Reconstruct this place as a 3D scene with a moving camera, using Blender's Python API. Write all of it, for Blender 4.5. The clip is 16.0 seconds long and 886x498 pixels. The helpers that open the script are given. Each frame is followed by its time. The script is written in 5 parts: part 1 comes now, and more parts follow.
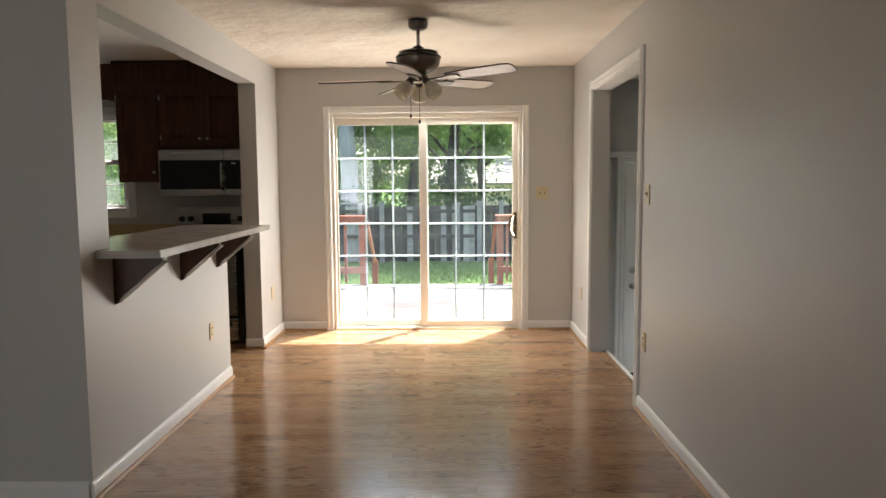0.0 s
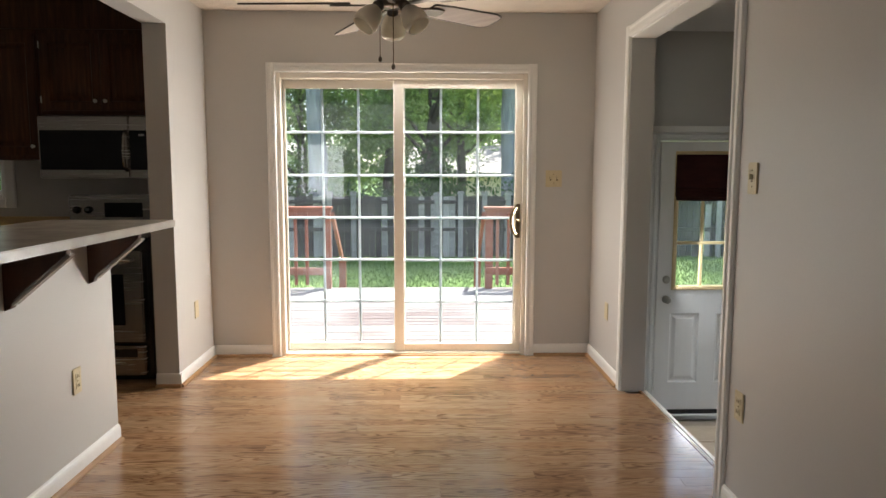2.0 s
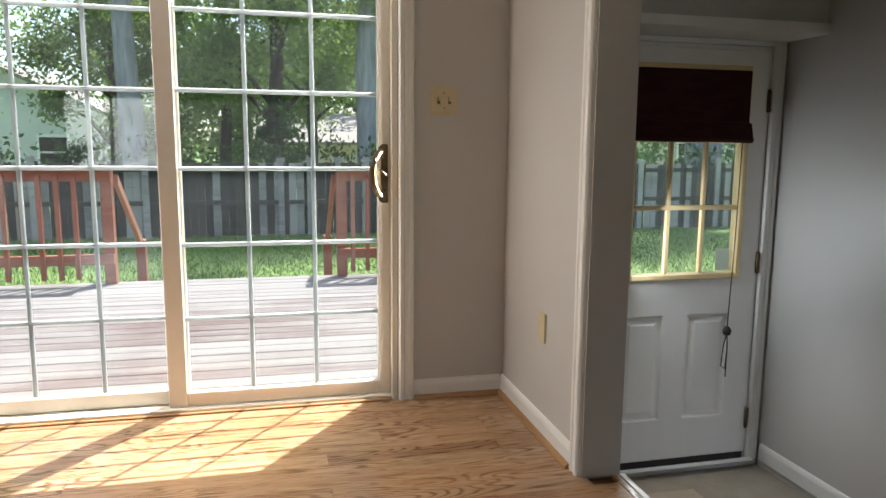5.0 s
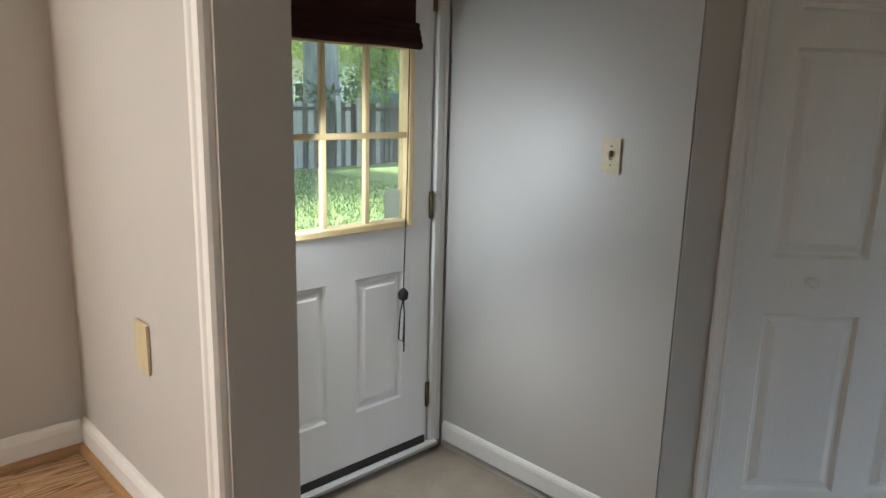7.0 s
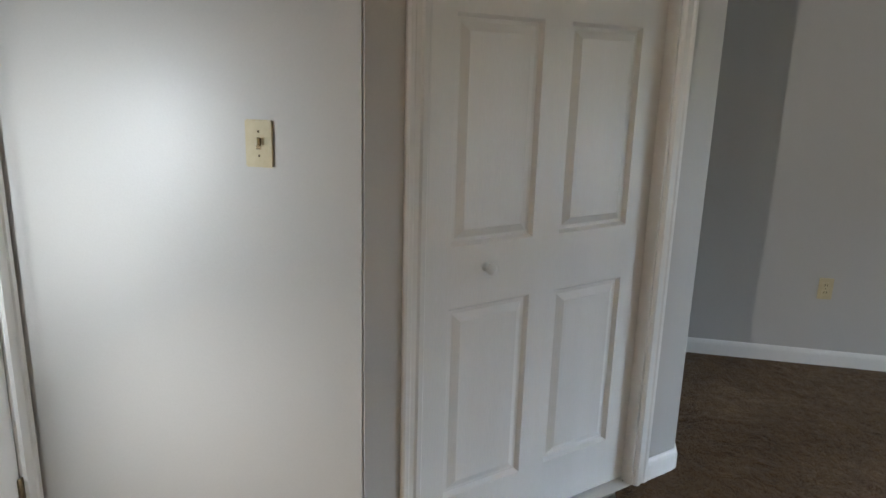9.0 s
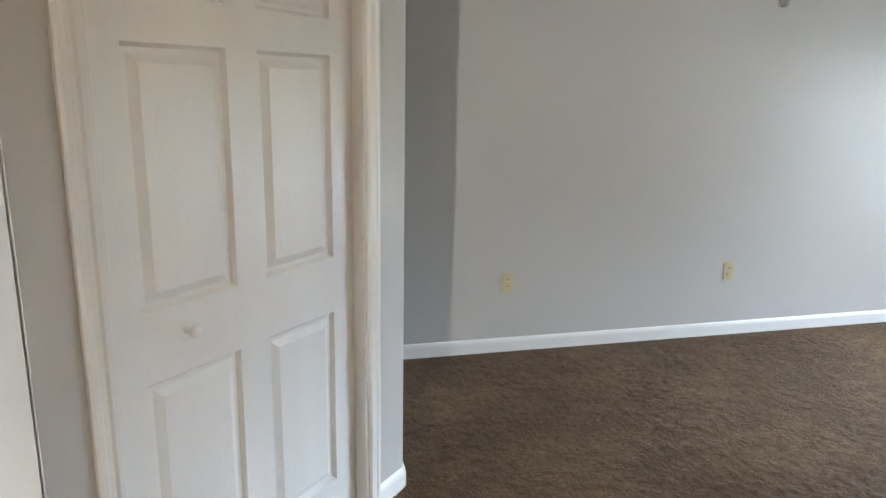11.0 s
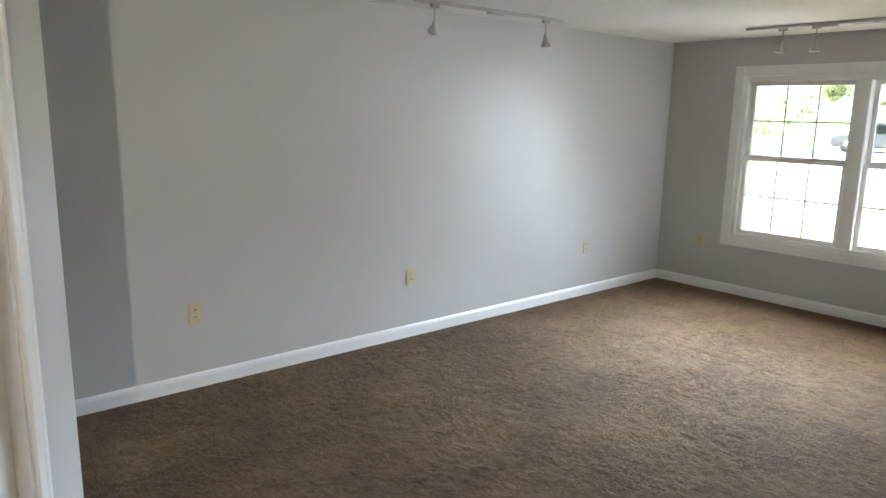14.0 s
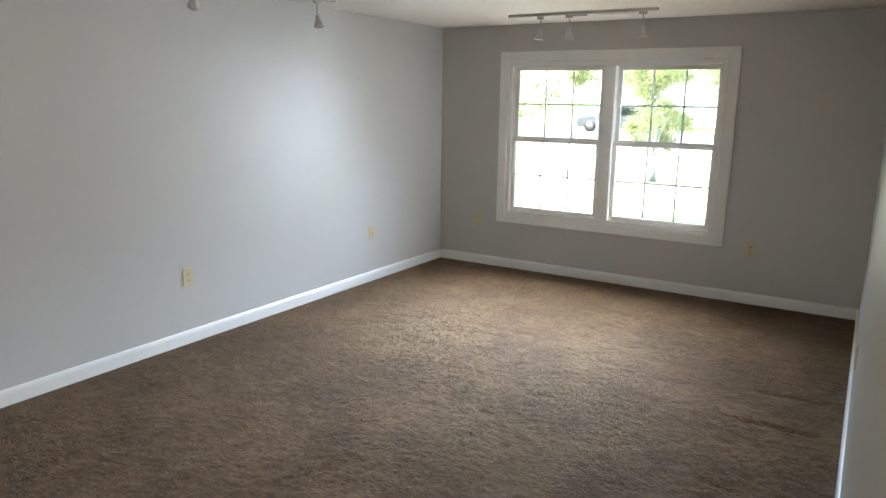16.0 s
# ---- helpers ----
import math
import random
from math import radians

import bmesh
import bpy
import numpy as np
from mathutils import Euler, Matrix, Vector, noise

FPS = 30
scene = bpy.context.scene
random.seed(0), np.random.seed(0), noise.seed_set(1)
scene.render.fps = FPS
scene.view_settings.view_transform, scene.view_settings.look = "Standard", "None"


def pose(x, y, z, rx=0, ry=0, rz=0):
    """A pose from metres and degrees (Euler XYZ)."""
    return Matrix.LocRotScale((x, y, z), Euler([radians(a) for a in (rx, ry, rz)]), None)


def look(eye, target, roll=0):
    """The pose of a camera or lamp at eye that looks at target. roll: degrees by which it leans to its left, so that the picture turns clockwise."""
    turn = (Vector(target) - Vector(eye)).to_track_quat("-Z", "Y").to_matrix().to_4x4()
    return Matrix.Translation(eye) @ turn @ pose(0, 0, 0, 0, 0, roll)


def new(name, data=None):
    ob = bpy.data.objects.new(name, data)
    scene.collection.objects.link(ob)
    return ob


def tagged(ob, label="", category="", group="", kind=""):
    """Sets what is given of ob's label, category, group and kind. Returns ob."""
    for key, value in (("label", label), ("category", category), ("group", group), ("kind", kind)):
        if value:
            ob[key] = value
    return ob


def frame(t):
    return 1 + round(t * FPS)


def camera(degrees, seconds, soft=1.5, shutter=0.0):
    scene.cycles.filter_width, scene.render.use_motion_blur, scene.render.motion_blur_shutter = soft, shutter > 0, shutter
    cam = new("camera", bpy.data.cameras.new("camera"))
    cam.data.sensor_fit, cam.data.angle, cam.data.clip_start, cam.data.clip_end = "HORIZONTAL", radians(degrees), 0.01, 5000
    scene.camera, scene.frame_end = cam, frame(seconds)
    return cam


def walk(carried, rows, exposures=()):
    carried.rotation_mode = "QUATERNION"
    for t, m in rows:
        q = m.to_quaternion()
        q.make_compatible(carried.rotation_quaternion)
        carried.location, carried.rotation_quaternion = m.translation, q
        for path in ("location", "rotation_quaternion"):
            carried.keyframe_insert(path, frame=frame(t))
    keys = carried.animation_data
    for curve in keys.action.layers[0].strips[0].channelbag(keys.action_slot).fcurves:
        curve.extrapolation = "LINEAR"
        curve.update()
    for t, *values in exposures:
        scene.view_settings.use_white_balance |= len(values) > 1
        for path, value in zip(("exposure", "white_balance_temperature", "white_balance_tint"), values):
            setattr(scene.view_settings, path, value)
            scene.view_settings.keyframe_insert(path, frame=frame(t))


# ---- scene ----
cam = camera(65.2, 16.0)
PATH = [
    (0, (0.13, 0.511, 1.388), (0.113, 2.502, 1.197), -0.4),
    (0.5, (0.136, 0.843, 1.375), (0.131, 2.833, 1.175), -0.3),
    (1, (0.14, 1.234, 1.385), (0.152, 3.222, 1.17), -0.2),
    (1.5, (0.104, 1.609, 1.363), (0.128, 3.596, 1.139), -0.1),
    (2, (0.081, 2.017, 1.326), (0.133, 4.005, 1.109), 0.1),
    (2.5, (0.068, 2.421, 1.292), (0.13, 4.409, 1.08), 0.1),
    (3, (0.104, 2.794, 1.289), (0.167, 4.781, 1.07), -0.0),
    (5.5, (0.434, 4.372, 1.041), (1.115, 6.223, 0.71), 0.6),
    (6, (0.572, 4.624, 1.002), (1.495, 6.358, 0.625), 0.9),
    (6.5, (0.676, 4.842, 0.952), (1.782, 6.464, 0.57), 1.5),
    (7, (0.761, 5.052, 0.959), (2.122, 6.454, 0.534), 1.5),
    (7.5, (0.862, 5.208, 0.935), (2.414, 6.391, 0.497), 1.6),
    (8, (0.981, 5.333, 0.948), (2.663, 6.312, 0.484), 1.4),
    (8.5, (1.06, 5.437, 0.967), (2.876, 6.121, 0.48), 1.3),
    (9, (1.107, 5.498, 0.968), (3.009, 5.881, 0.483), 1.6),
    (9.5, (1.195, 5.528, 0.997), (3.127, 5.694, 0.507), 1.6),
    (10, (1.265, 5.549, 1.017), (3.204, 5.485, 0.534), 1.3),
    (12.5, (1.252, 5.542, 1.08), (2.961, 4.593, 0.66), 1.45),
    (13, (1.247, 5.531, 1.078), (2.891, 4.469, 0.669), 1.45),
    (13.5, (1.265, 5.538, 1.075), (2.844, 4.379, 0.671), 1.4),
    (14, (1.277, 5.53, 1.047), (2.776, 4.266, 0.657), 1.05),
    (14.5, (1.338, 5.519, 1.036), (2.723, 4.129, 0.647), 1.05),
    (15, (1.36, 5.493, 1.042), (2.615, 3.989, 0.643), 0.95),
    (15.5, (1.379, 5.467, 1.046), (2.506, 3.868, 0.636), 0.9),
    (16, (1.396, 5.456, 1.041), (2.42, 3.789, 0.619), 0.85),
]
LIGHT = [(0, 2.5), (1, 2.1), (2, 2.2), (3, 1.9), (5.5, 1.75), (6.5, 2.2), (7, 2.3), (8, 2.35), (9, 2.9), (10, 3.6), (12.5, 3.9), (14, 3.7), (16, 3.75)]
walk(cam, [(t, look(eye, target, roll)) for t, eye, target, roll in PATH], LIGHT)

# == light ==
SUN = Vector((0.276, 0.370, 1.0)).normalized()
world = bpy.data.worlds.new("sky")
scene.world = world
world.use_nodes = True
wn = world.node_tree.nodes
sky = wn.new("ShaderNodeTexSky")
sky.sky_type = "NISHITA"
sky.sun_disc = False
sky.sun_elevation = math.asin(SUN.z)
sky.sun_rotation = math.atan2(SUN.x, SUN.y)
sky.air_density, sky.dust_density = 1.0, 2.0
wn["Background"].inputs["Strength"].default_value = 0.15
world.node_tree.links.new(sky.outputs[0], wn["Background"].inputs["Color"])
sun_data = bpy.data.lights.new("sun", "SUN")
sun_data.energy, sun_data.angle, sun_data.color = 4.4, radians(0.5), (1.0, 0.98, 0.95)
sun = new("sun", sun_data)
sun.matrix_world = look(SUN * 40, (0, 0, 0))


def daylight_strip(at_, out, along, length, width, watts, spread, colour):
    """A narrow area lamp in a window's opening that stands in for sky or bounced daylight coming in towards out."""
    d = bpy.data.lights.new("window_light", "AREA")
    d.shape, d.size, d.size_y = "RECTANGLE", length, width
    d.energy, d.spread, d.color = watts, radians(spread), colour
    z = -Vector(out).normalized()
    x = (Vector(along) - Vector(along).dot(z) * z).normalized()
    y = z.cross(x)
    ob = new("window_light", d)
    ob.matrix_world = Matrix(((x.x, y.x, z.x, at_[0]), (x.y, y.y, z.y, at_[1]), (x.z, y.z, z.z, at_[2]), (0, 0, 0, 1)))


DAY, NORTH, OPEN_SKY = (1.0, 0.96, 0.91), (0.64, 0.80, 1.0), (0.95, 0.97, 1.0)
COOL, WARM = (0.84, 0.92, 1.0), (1.0, 0.90, 0.78)
# sliding door: head, sill (warm bounce off the sunlit floor) and both jambs
daylight_strip((-0.08, 7.00, 1.96), (0, -0.42, -0.90), (1, 0, 0), 1.66, 0.06, 4.2, 90, DAY)
daylight_strip((-0.08, 6.99, 0.05), (0, -0.45, 0.88), (1, 0, 0), 1.66, 0.06, 2.4, 80, WARM)
daylight_strip((-0.90, 7.00, 1.0), (0.88, -0.48, 0), (0, 0, 1), 1.8, 0.06, 1.5, 90, DAY)
daylight_strip((0.75, 7.00, 1.0), (-0.88, -0.48, 0), (0, 0, 1), 1.8, 0.06, 6.2, 90, DAY)
# back door glass, below the shade: jamb side and sill
daylight_strip((1.98, 6.985, 0.73), (0.86, -0.40, -0.30), (0, 0, 1), 0.46, 0.05, 0.72, 146, COOL)
daylight_strip((2.16, 7.00, 0.53), (-0.05, -0.62, -0.78), (1, 0, 0), 0.36, 0.05, 0.7, 110, OPEN_SKY)
# family room window: head, sill (warm one for ground bounce), mullion and jamb
daylight_strip((3.32, -0.232, 1.325), (0, 0.68, -0.73), (1, 0, 0), 1.74, 0.06, 6.6, 78, NORTH)
daylight_strip((3.32, -0.28, 0.06), (0, 0.50, 0.87), (1, 0, 0), 1.74, 0.06, 1.1, 80, WARM)
daylight_strip((3.32, -0.27, 0.13), (0, 0.98, -0.20), (1, 0, 0), 1.74, 0.06, 1.1, 44, NORTH)
daylight_strip((2.46, -0.215, 0.70), (0.92, 0.38, -0.05), (0, 0, 1), 1.25, 0.06, 0.5, 84, COOL)
daylight_strip((3.32, -0.24, 0.70), (0.37, 0.93, 0), (0, 0, 1), 1.25, 0.06, 0.7, 70, NORTH)
# added fill lamp in an unseen living room window behind the walk
daylight_strip((-2.6, -3.62, 1.35), (0, 1, 0), (1, 0, 0), 1.7, 1.2, 8.5, 180, OPEN_SKY)


# == materials ==
def shader(name, rough=0.5, metal=0.0, spec=0.5):
    m = bpy.data.materials.new(name)
    m.use_nodes = True
    t = m.node_tree
    p = t.nodes["Principled BSDF"]
    p.inputs["Roughness"].default_value = rough
    p.inputs["Metallic"].default_value = metal
    p.inputs["Specular IOR Level"].default_value = spec
    return m, t, p


def coords(t, scale=(1, 1, 1), kind="Object"):
    c = t.nodes.new("ShaderNodeTexCoord")
    mp = t.nodes.new("ShaderNodeMapping")
    mp.inputs["Scale"].default_value = scale
    t.links.new(c.outputs[kind], mp.inputs["Vector"])
    return mp.outputs[0]


def noise_tex(t, vec, scale, detail=4.0, rough=0.5):
    n = t.nodes.new("ShaderNodeTexNoise")
    n.inputs["Scale"].default_value, n.inputs["Detail"].default_value, n.inputs["Roughness"].default_value = scale, detail, rough
    t.links.new(vec, n.inputs["Vector"])
    return n.outputs["Fac"]


def ramp(t, fac, stops):
    r = t.nodes.new("ShaderNodeValToRGB")
    e = r.color_ramp.elements
    while len(e) < len(stops):
        e.new(0.5)
    for k, (pos, col) in zip(e, stops):
        k.position, k.color = pos, (*col, 1)
    t.links.new(fac, r.inputs[0])
    return r.outputs[0]


def blend(t, fac, a, b, mode="MIX"):
    x = t.nodes.new("ShaderNodeMix")
    x.data_type, x.blend_type = "RGBA", mode
    for k, v in ((0, fac), (6, a), (7, b)):
        if isinstance(v, (int, float)):
            x.inputs[k].default_value = v
        elif isinstance(v, tuple):
            x.inputs[k].default_value = (*v, 1)
        else:
            t.links.new(v, x.inputs[k])
    return x.outputs[2]


def maths(t, op, a, b=0.0):
    x = t.nodes.new("ShaderNodeMath")
    x.operation = op
    for k, v in ((0, a), (1, b)):
        if isinstance(v, (int, float)):
            x.inputs[k].default_value = v
        else:
            t.links.new(v, x.inputs[k])
    return x.outputs[0]


def bumped(t, p, height, strength, distance=0.01):
    b = t.nodes.new("ShaderNodeBump")
    b.inputs["Strength"].default_value, b.inputs["Distance"].default_value = strength, distance
    t.links.new(height, b.inputs["Height"])
    t.links.new(b.outputs[0], p.inputs["Normal"])


def simple(name, dark, light, rough=0.5, metal=0.0, big=1.5, fine=60.0, bump=0.1, spec=0.5, stretch=(1, 1, 1), kind="Object", wear=0.12):
    """A surface with broad stains, fine grain and slight relief."""
    m, t, p = shader(name, rough, metal, spec)
    v = coords(t, stretch, kind)
    a, b = noise_tex(t, v, big, 5), noise_tex(t, v, fine, 3, 0.6)
    mix = maths(t, "ADD", maths(t, "MULTIPLY", a, 0.65), maths(t, "MULTIPLY", b, 0.35))
    t.links.new(ramp(t, mix, ((0.35, dark), (0.65, light))), p.inputs["Base Color"])
    t.links.new(maths(t, "ADD", rough - wear / 2, maths(t, "MULTIPLY", a, wear)), p.inputs["Roughness"])
    if bump:
        bumped(t, p, b, bump, 0.004)
    return m


PAINT = simple("greige_wall_paint", (0.50, 0.485, 0.46), (0.535, 0.52, 0.495), 0.40, 0, 0.8, 160, 0.12, 0.5)
TRIM = simple("white_trim_paint", (0.76, 0.75, 0.72), (0.82, 0.81, 0.78), 0.32, 0, 2.0, 40, 0.05)
DOOR_PAINT = simple("white_door_paint", (0.80, 0.785, 0.75), (0.86, 0.845, 0.81), 0.34, 0, 1.2, 70, 0.18, 0.5, (6, 6, 0.6))
VINYL = simple("cream_vinyl_frame", (0.75, 0.70, 0.60), (0.81, 0.76, 0.67), 0.35, 0, 2.0, 30, 0.03)
GRID_BAR = simple("cool_white_grid_bar", (0.58, 0.61, 0.62), (0.66, 0.69, 0.70), 0.4, 0, 2.0, 30, 0.02)
WARM_PVC = simple("yellowed_plastic_glazing_bar", (0.74, 0.56, 0.28), (0.80, 0.63, 0.35), 0.4, 0, 4, 40, 0.03)
IVORY = simple("ivory_plastic", (0.54, 0.46, 0.28), (0.61, 0.53, 0.34), 0.35, 0, 20, 90, 0.02)
LAMINATE = simple("light_grey_laminate", (0.38, 0.345, 0.30), (0.48, 0.44, 0.39), 0.24, 0, 8, 220, 0.02)
TAN_TOP = simple("tan_laminate", (0.42, 0.30, 0.15), (0.52, 0.38, 0.20), 0.3, 0, 10, 200, 0.02)
STEEL = simple("brushed_steel", (0.34, 0.318, 0.29), (0.38, 0.358, 0.33), 0.26, 1.0, 3, 120, 0.01, 0.5, (1, 1, 30))
CHROME = simple("polished_chrome", (0.62, 0.62, 0.62), (0.70, 0.70, 0.70), 0.12, 1.0, 6, 90, 0.0)
SHADED_STEEL = simple("shadowed_steel_basin", (0.16, 0.16, 0.155), (0.22, 0.22, 0.21), 0.4, 1.0, 4, 60, 0.03)
NICKEL = simple("brushed_nickel", (0.42, 0.39, 0.34), (0.55, 0.52, 0.46), 0.3, 1.0, 6, 90, 0.03)
PEWTER = simple("dark_pewter_metal", (0.10, 0.085, 0.07), (0.17, 0.145, 0.12), 0.35, 0.85, 6, 90, 0.03)
BRONZE = simple("aged_brass", (0.09, 0.065, 0.036), (0.19, 0.14, 0.08), 0.45, 1.0, 14, 60, 0.04)
BLACK = simple("black_enamel", (0.008, 0.008, 0.008), (0.014, 0.014, 0.014), 0.15, 0, 3, 30, 0.0)
BLACK_GLASS = simple("black_oven_glass", (0.006, 0.006, 0.007), (0.01, 0.01, 0.011), 0.06, 0, 3, 30, 0.0, 0.22)
RUBBER = simple("dark_rubber", (0.012, 0.009, 0.008), (0.025, 0.018, 0.015), 0.7, 0, 8, 60, 0.1)
CORD = simple("brown_cord", (0.012, 0.008, 0.007), (0.03, 0.02, 0.016), 0.8, 0, 8, 300, 0.1)
BLADE = simple("fan_blade_laminate", (0.36, 0.28, 0.24), (0.50, 0.41, 0.36), 0.35, 0, 3, 40, 0.03, 0.5, (1, 8, 1))
BLADE_EDGE = simple("dark_walnut_blade_edge", (0.03, 0.018, 0.012), (0.06, 0.035, 0.022), 0.4, 0, 3, 40, 0.03)


def make_cabinet_wood():
    m, t, p = shader("dark_stained_oak", 0.5, 0, 0.25)
    v = coords(t, (14, 14, 1.1))
    a = noise_tex(t, v, 3.0, 6, 0.6)
    b = noise_tex(t, coords(t, (1, 1, 1)), 2.0, 3)
    c = ramp(t, a, ((0.3, (0.045, 0.016, 0.007)), (0.55, (0.09, 0.036, 0.016)), (0.75, (0.16, 0.068, 0.03))))
    t.links.new(blend(t, maths(t, "MULTIPLY", b, 0.5), c, (0.04, 0.015, 0.007)), p.inputs["Base Color"])
    bumped(t, p, a, 0.2, 0.002)
    return m


CAB = make_cabinet_wood()
BRACKET = simple("dark_red_brown_wood", (0.045, 0.017, 0.009), (0.085, 0.034, 0.018), 0.4, 0, 3, 30, 0.1, 0.5, (8, 8, 1))
SHADE_CLOTH = simple("dark_burgundy_woven_cloth", (0.028, 0.007, 0.006), (0.058, 0.016, 0.013), 0.85, 0, 6, 240, 0.5, 0.2, (1, 1, 4))


def make_floor_wood():
    m, t, p = shader("honey_oak_floor", 0.28)
    info = t.nodes.new("ShaderNodeObjectInfo")
    isl = t.nodes.new("ShaderNodeNewGeometry")
    rnd = maths(t, "FRACT", maths(t, "ADD", info.outputs["Random"], isl.outputs["Random Per Island"]))
    c = t.nodes.new("ShaderNodeTexCoord")
    off = t.nodes.new("ShaderNodeVectorMath")
    off.operation = "MULTIPLY_ADD"
    comb = t.nodes.new("ShaderNodeCombineXYZ")
    for k in range(3):
        t.links.new(rnd, comb.inputs[k])
    off.inputs[1].default_value = (37.0, 11.0, 5.0)
    geo = t.nodes.new("ShaderNodeNewGeometry")
    t.links.new(comb.outputs[0], off.inputs[0])
    t.links.new(geo.outputs["Position"], off.inputs[2])
    mp = t.nodes.new("ShaderNodeMapping")
    mp.inputs["Scale"].default_value = (0.85, 7.5, 1.0)
    t.links.new(off.outputs[0], mp.inputs["Vector"])
    field = noise_tex(t, mp.outputs[0], 1.25, 2, 0.45)
    rings = maths(t, "ADD", 0.5, maths(t, "MULTIPLY", 0.5, maths(t, "SINE", maths(t, "MULTIPLY", field, 150.0))))
    patch = ramp(t, noise_tex(t, off.outputs[0], 2.3, 3, 0.5), ((0.36, (0, 0, 0)), (0.56, (1, 1, 1))))
    grain = noise_tex(t, mp.outputs[0], 3.2, 5, 0.6)
    tick = t.nodes.new("ShaderNodeMapping")
    tick.inputs["Scale"].default_value = (16.0, 150.0, 1.0)
    t.links.new(off.outputs[0], tick.inputs["Vector"])
    pores = noise_tex(t, tick.outputs[0], 1.0, 2, 0.5)
    base = ramp(t, grain, ((0.3, (0.335, 0.196, 0.105)), (0.7, (0.455, 0.288, 0.168))))
    lines = ramp(t, rings, ((0.0, (0.42, 0.34, 0.27)), (0.32, (0.88, 0.85, 0.81)), (0.55, (1.0, 1.0, 1.0))))
    fine = ramp(t, pores, ((0.34, (0.80, 0.75, 0.70)), (0.50, (1.0, 1.0, 1.0))))
    marked = t.nodes.new("ShaderNodeMix")
    marked.data_type, marked.blend_type = "RGBA", "MULTIPLY"
    t.links.new(patch, marked.inputs[0])
    t.links.new(base, marked.inputs[6])
    t.links.new(lines, marked.inputs[7])
    col = blend(t, 1.0, marked.outputs[2], fine, "MULTIPLY")
    g = maths(t, "ADD", maths(t, "MULTIPLY", pores, 0.5), maths(t, "MULTIPLY", rings, 0.4))
    tone = ramp(t, rnd, ((0.0, (0.80, 0.76, 0.72)), (0.35, (1.0, 0.94, 0.88)), (0.6, (0.97, 1.0, 1.0)), (1.0, (1.13, 1.12, 1.10))))
    t.links.new(blend(t, 1.0, col, tone, "MULTIPLY"), p.inputs["Base Color"])
    wear = noise_tex(t, geo.outputs["Position"], 1.6, 4)
    t.links.new(maths(t, "ADD", 0.10, maths(t, "MULTIPLY", wear, 0.13)), p.inputs["Roughness"])
    bumped(t, p, g, 0.06, 0.001)
    return m


FLOOR_WOOD = make_floor_wood()
JOINT = simple("dark_floor_joint", (0.12, 0.06, 0.028), (0.17, 0.09, 0.04), 0.7, 0, 4, 50, 0.1)
SHOE_WOOD = simple("oak_shoe_moulding", (0.30, 0.16, 0.07), (0.42, 0.24, 0.11), 0.4, 0, 3, 30, 0.1, 0.5, (1, 1, 8))


def make_ceiling_mat():
    m, t, p = shader("brushed_plaster_ceiling", 0.8, 0, 0.2)
    v = coords(t)
    a, b = noise_tex(t, v, 3.0, 5, 0.55), noise_tex(t, v, 9.0, 3, 0.5)
    t.links.new(ramp(t, noise_tex(t, v, 1.2, 4), ((0.3, (0.60, 0.53, 0.45)), (0.7, (0.72, 0.66, 0.58)))), p.inputs["Base Color"])
    bumped(t, p, maths(t, "ADD", a, maths(t, "MULTIPLY", b, 0.3)), 0.8, 0.06)
    return m


CEILING = make_ceiling_mat()
FLAT_CEILING = simple("flat_white_ceiling", (0.74, 0.73, 0.70), (0.80, 0.79, 0.76), 0.85, 0, 1.0, 90, 0.1, 0.2)


def make_carpet():
    m, t, p = shader("brown_plush_carpet", 0.9, 0, 0.12)
    v = coords(t)
    a, b, c = noise_tex(t, v, 1.3, 4, 0.55), noise_tex(t, v, 95.0, 3, 0.7), noise_tex(t, v, 260.0, 2, 0.7)
    d = noise_tex(t, coords(t, (1.0, 1.4, 1.0)), 34.0, 4, 0.65)
    e = noise_tex(t, coords(t, (1.3, 1.0, 1.0)), 5.0, 5, 0.65)
    pile = maths(t, "ADD", maths(t, "MULTIPLY", b, 0.6), maths(t, "MULTIPLY", c, 0.4))
    mix = maths(t, "ADD", maths(t, "MULTIPLY", a, 0.18), maths(t, "ADD", maths(t, "MULTIPLY", pile, 0.46), maths(t, "ADD", maths(t, "MULTIPLY", d, 0.18), maths(t, "MULTIPLY", e, 0.18))))
    t.links.new(ramp(t, mix, ((0.41, (0.038, 0.017, 0.005)), (0.50, (0.105, 0.055, 0.021)), (0.60, (0.21, 0.124, 0.058)))), p.inputs["Base Color"])
    p.inputs["Sheen Weight"].default_value = 0.18
    p.inputs["Sheen Tint"].default_value = (0.95, 0.86, 0.78, 1)
    p.inputs["Sheen Roughness"].default_value = 0.38
    bumped(t, p, maths(t, "ADD", pile, maths(t, "MULTIPLY", d, 1.1)), 1.0, 0.014)
    return m


CARPET = make_carpet()
TILE = simple("beige_stone_tile", (0.33, 0.255, 0.175), (0.44, 0.355, 0.255), 0.4, 0, 5, 60, 0.08)
GROUT = simple("grey_brown_grout", (0.26, 0.22, 0.17), (0.34, 0.29, 0.23), 0.9, 0, 8, 120, 0.2)


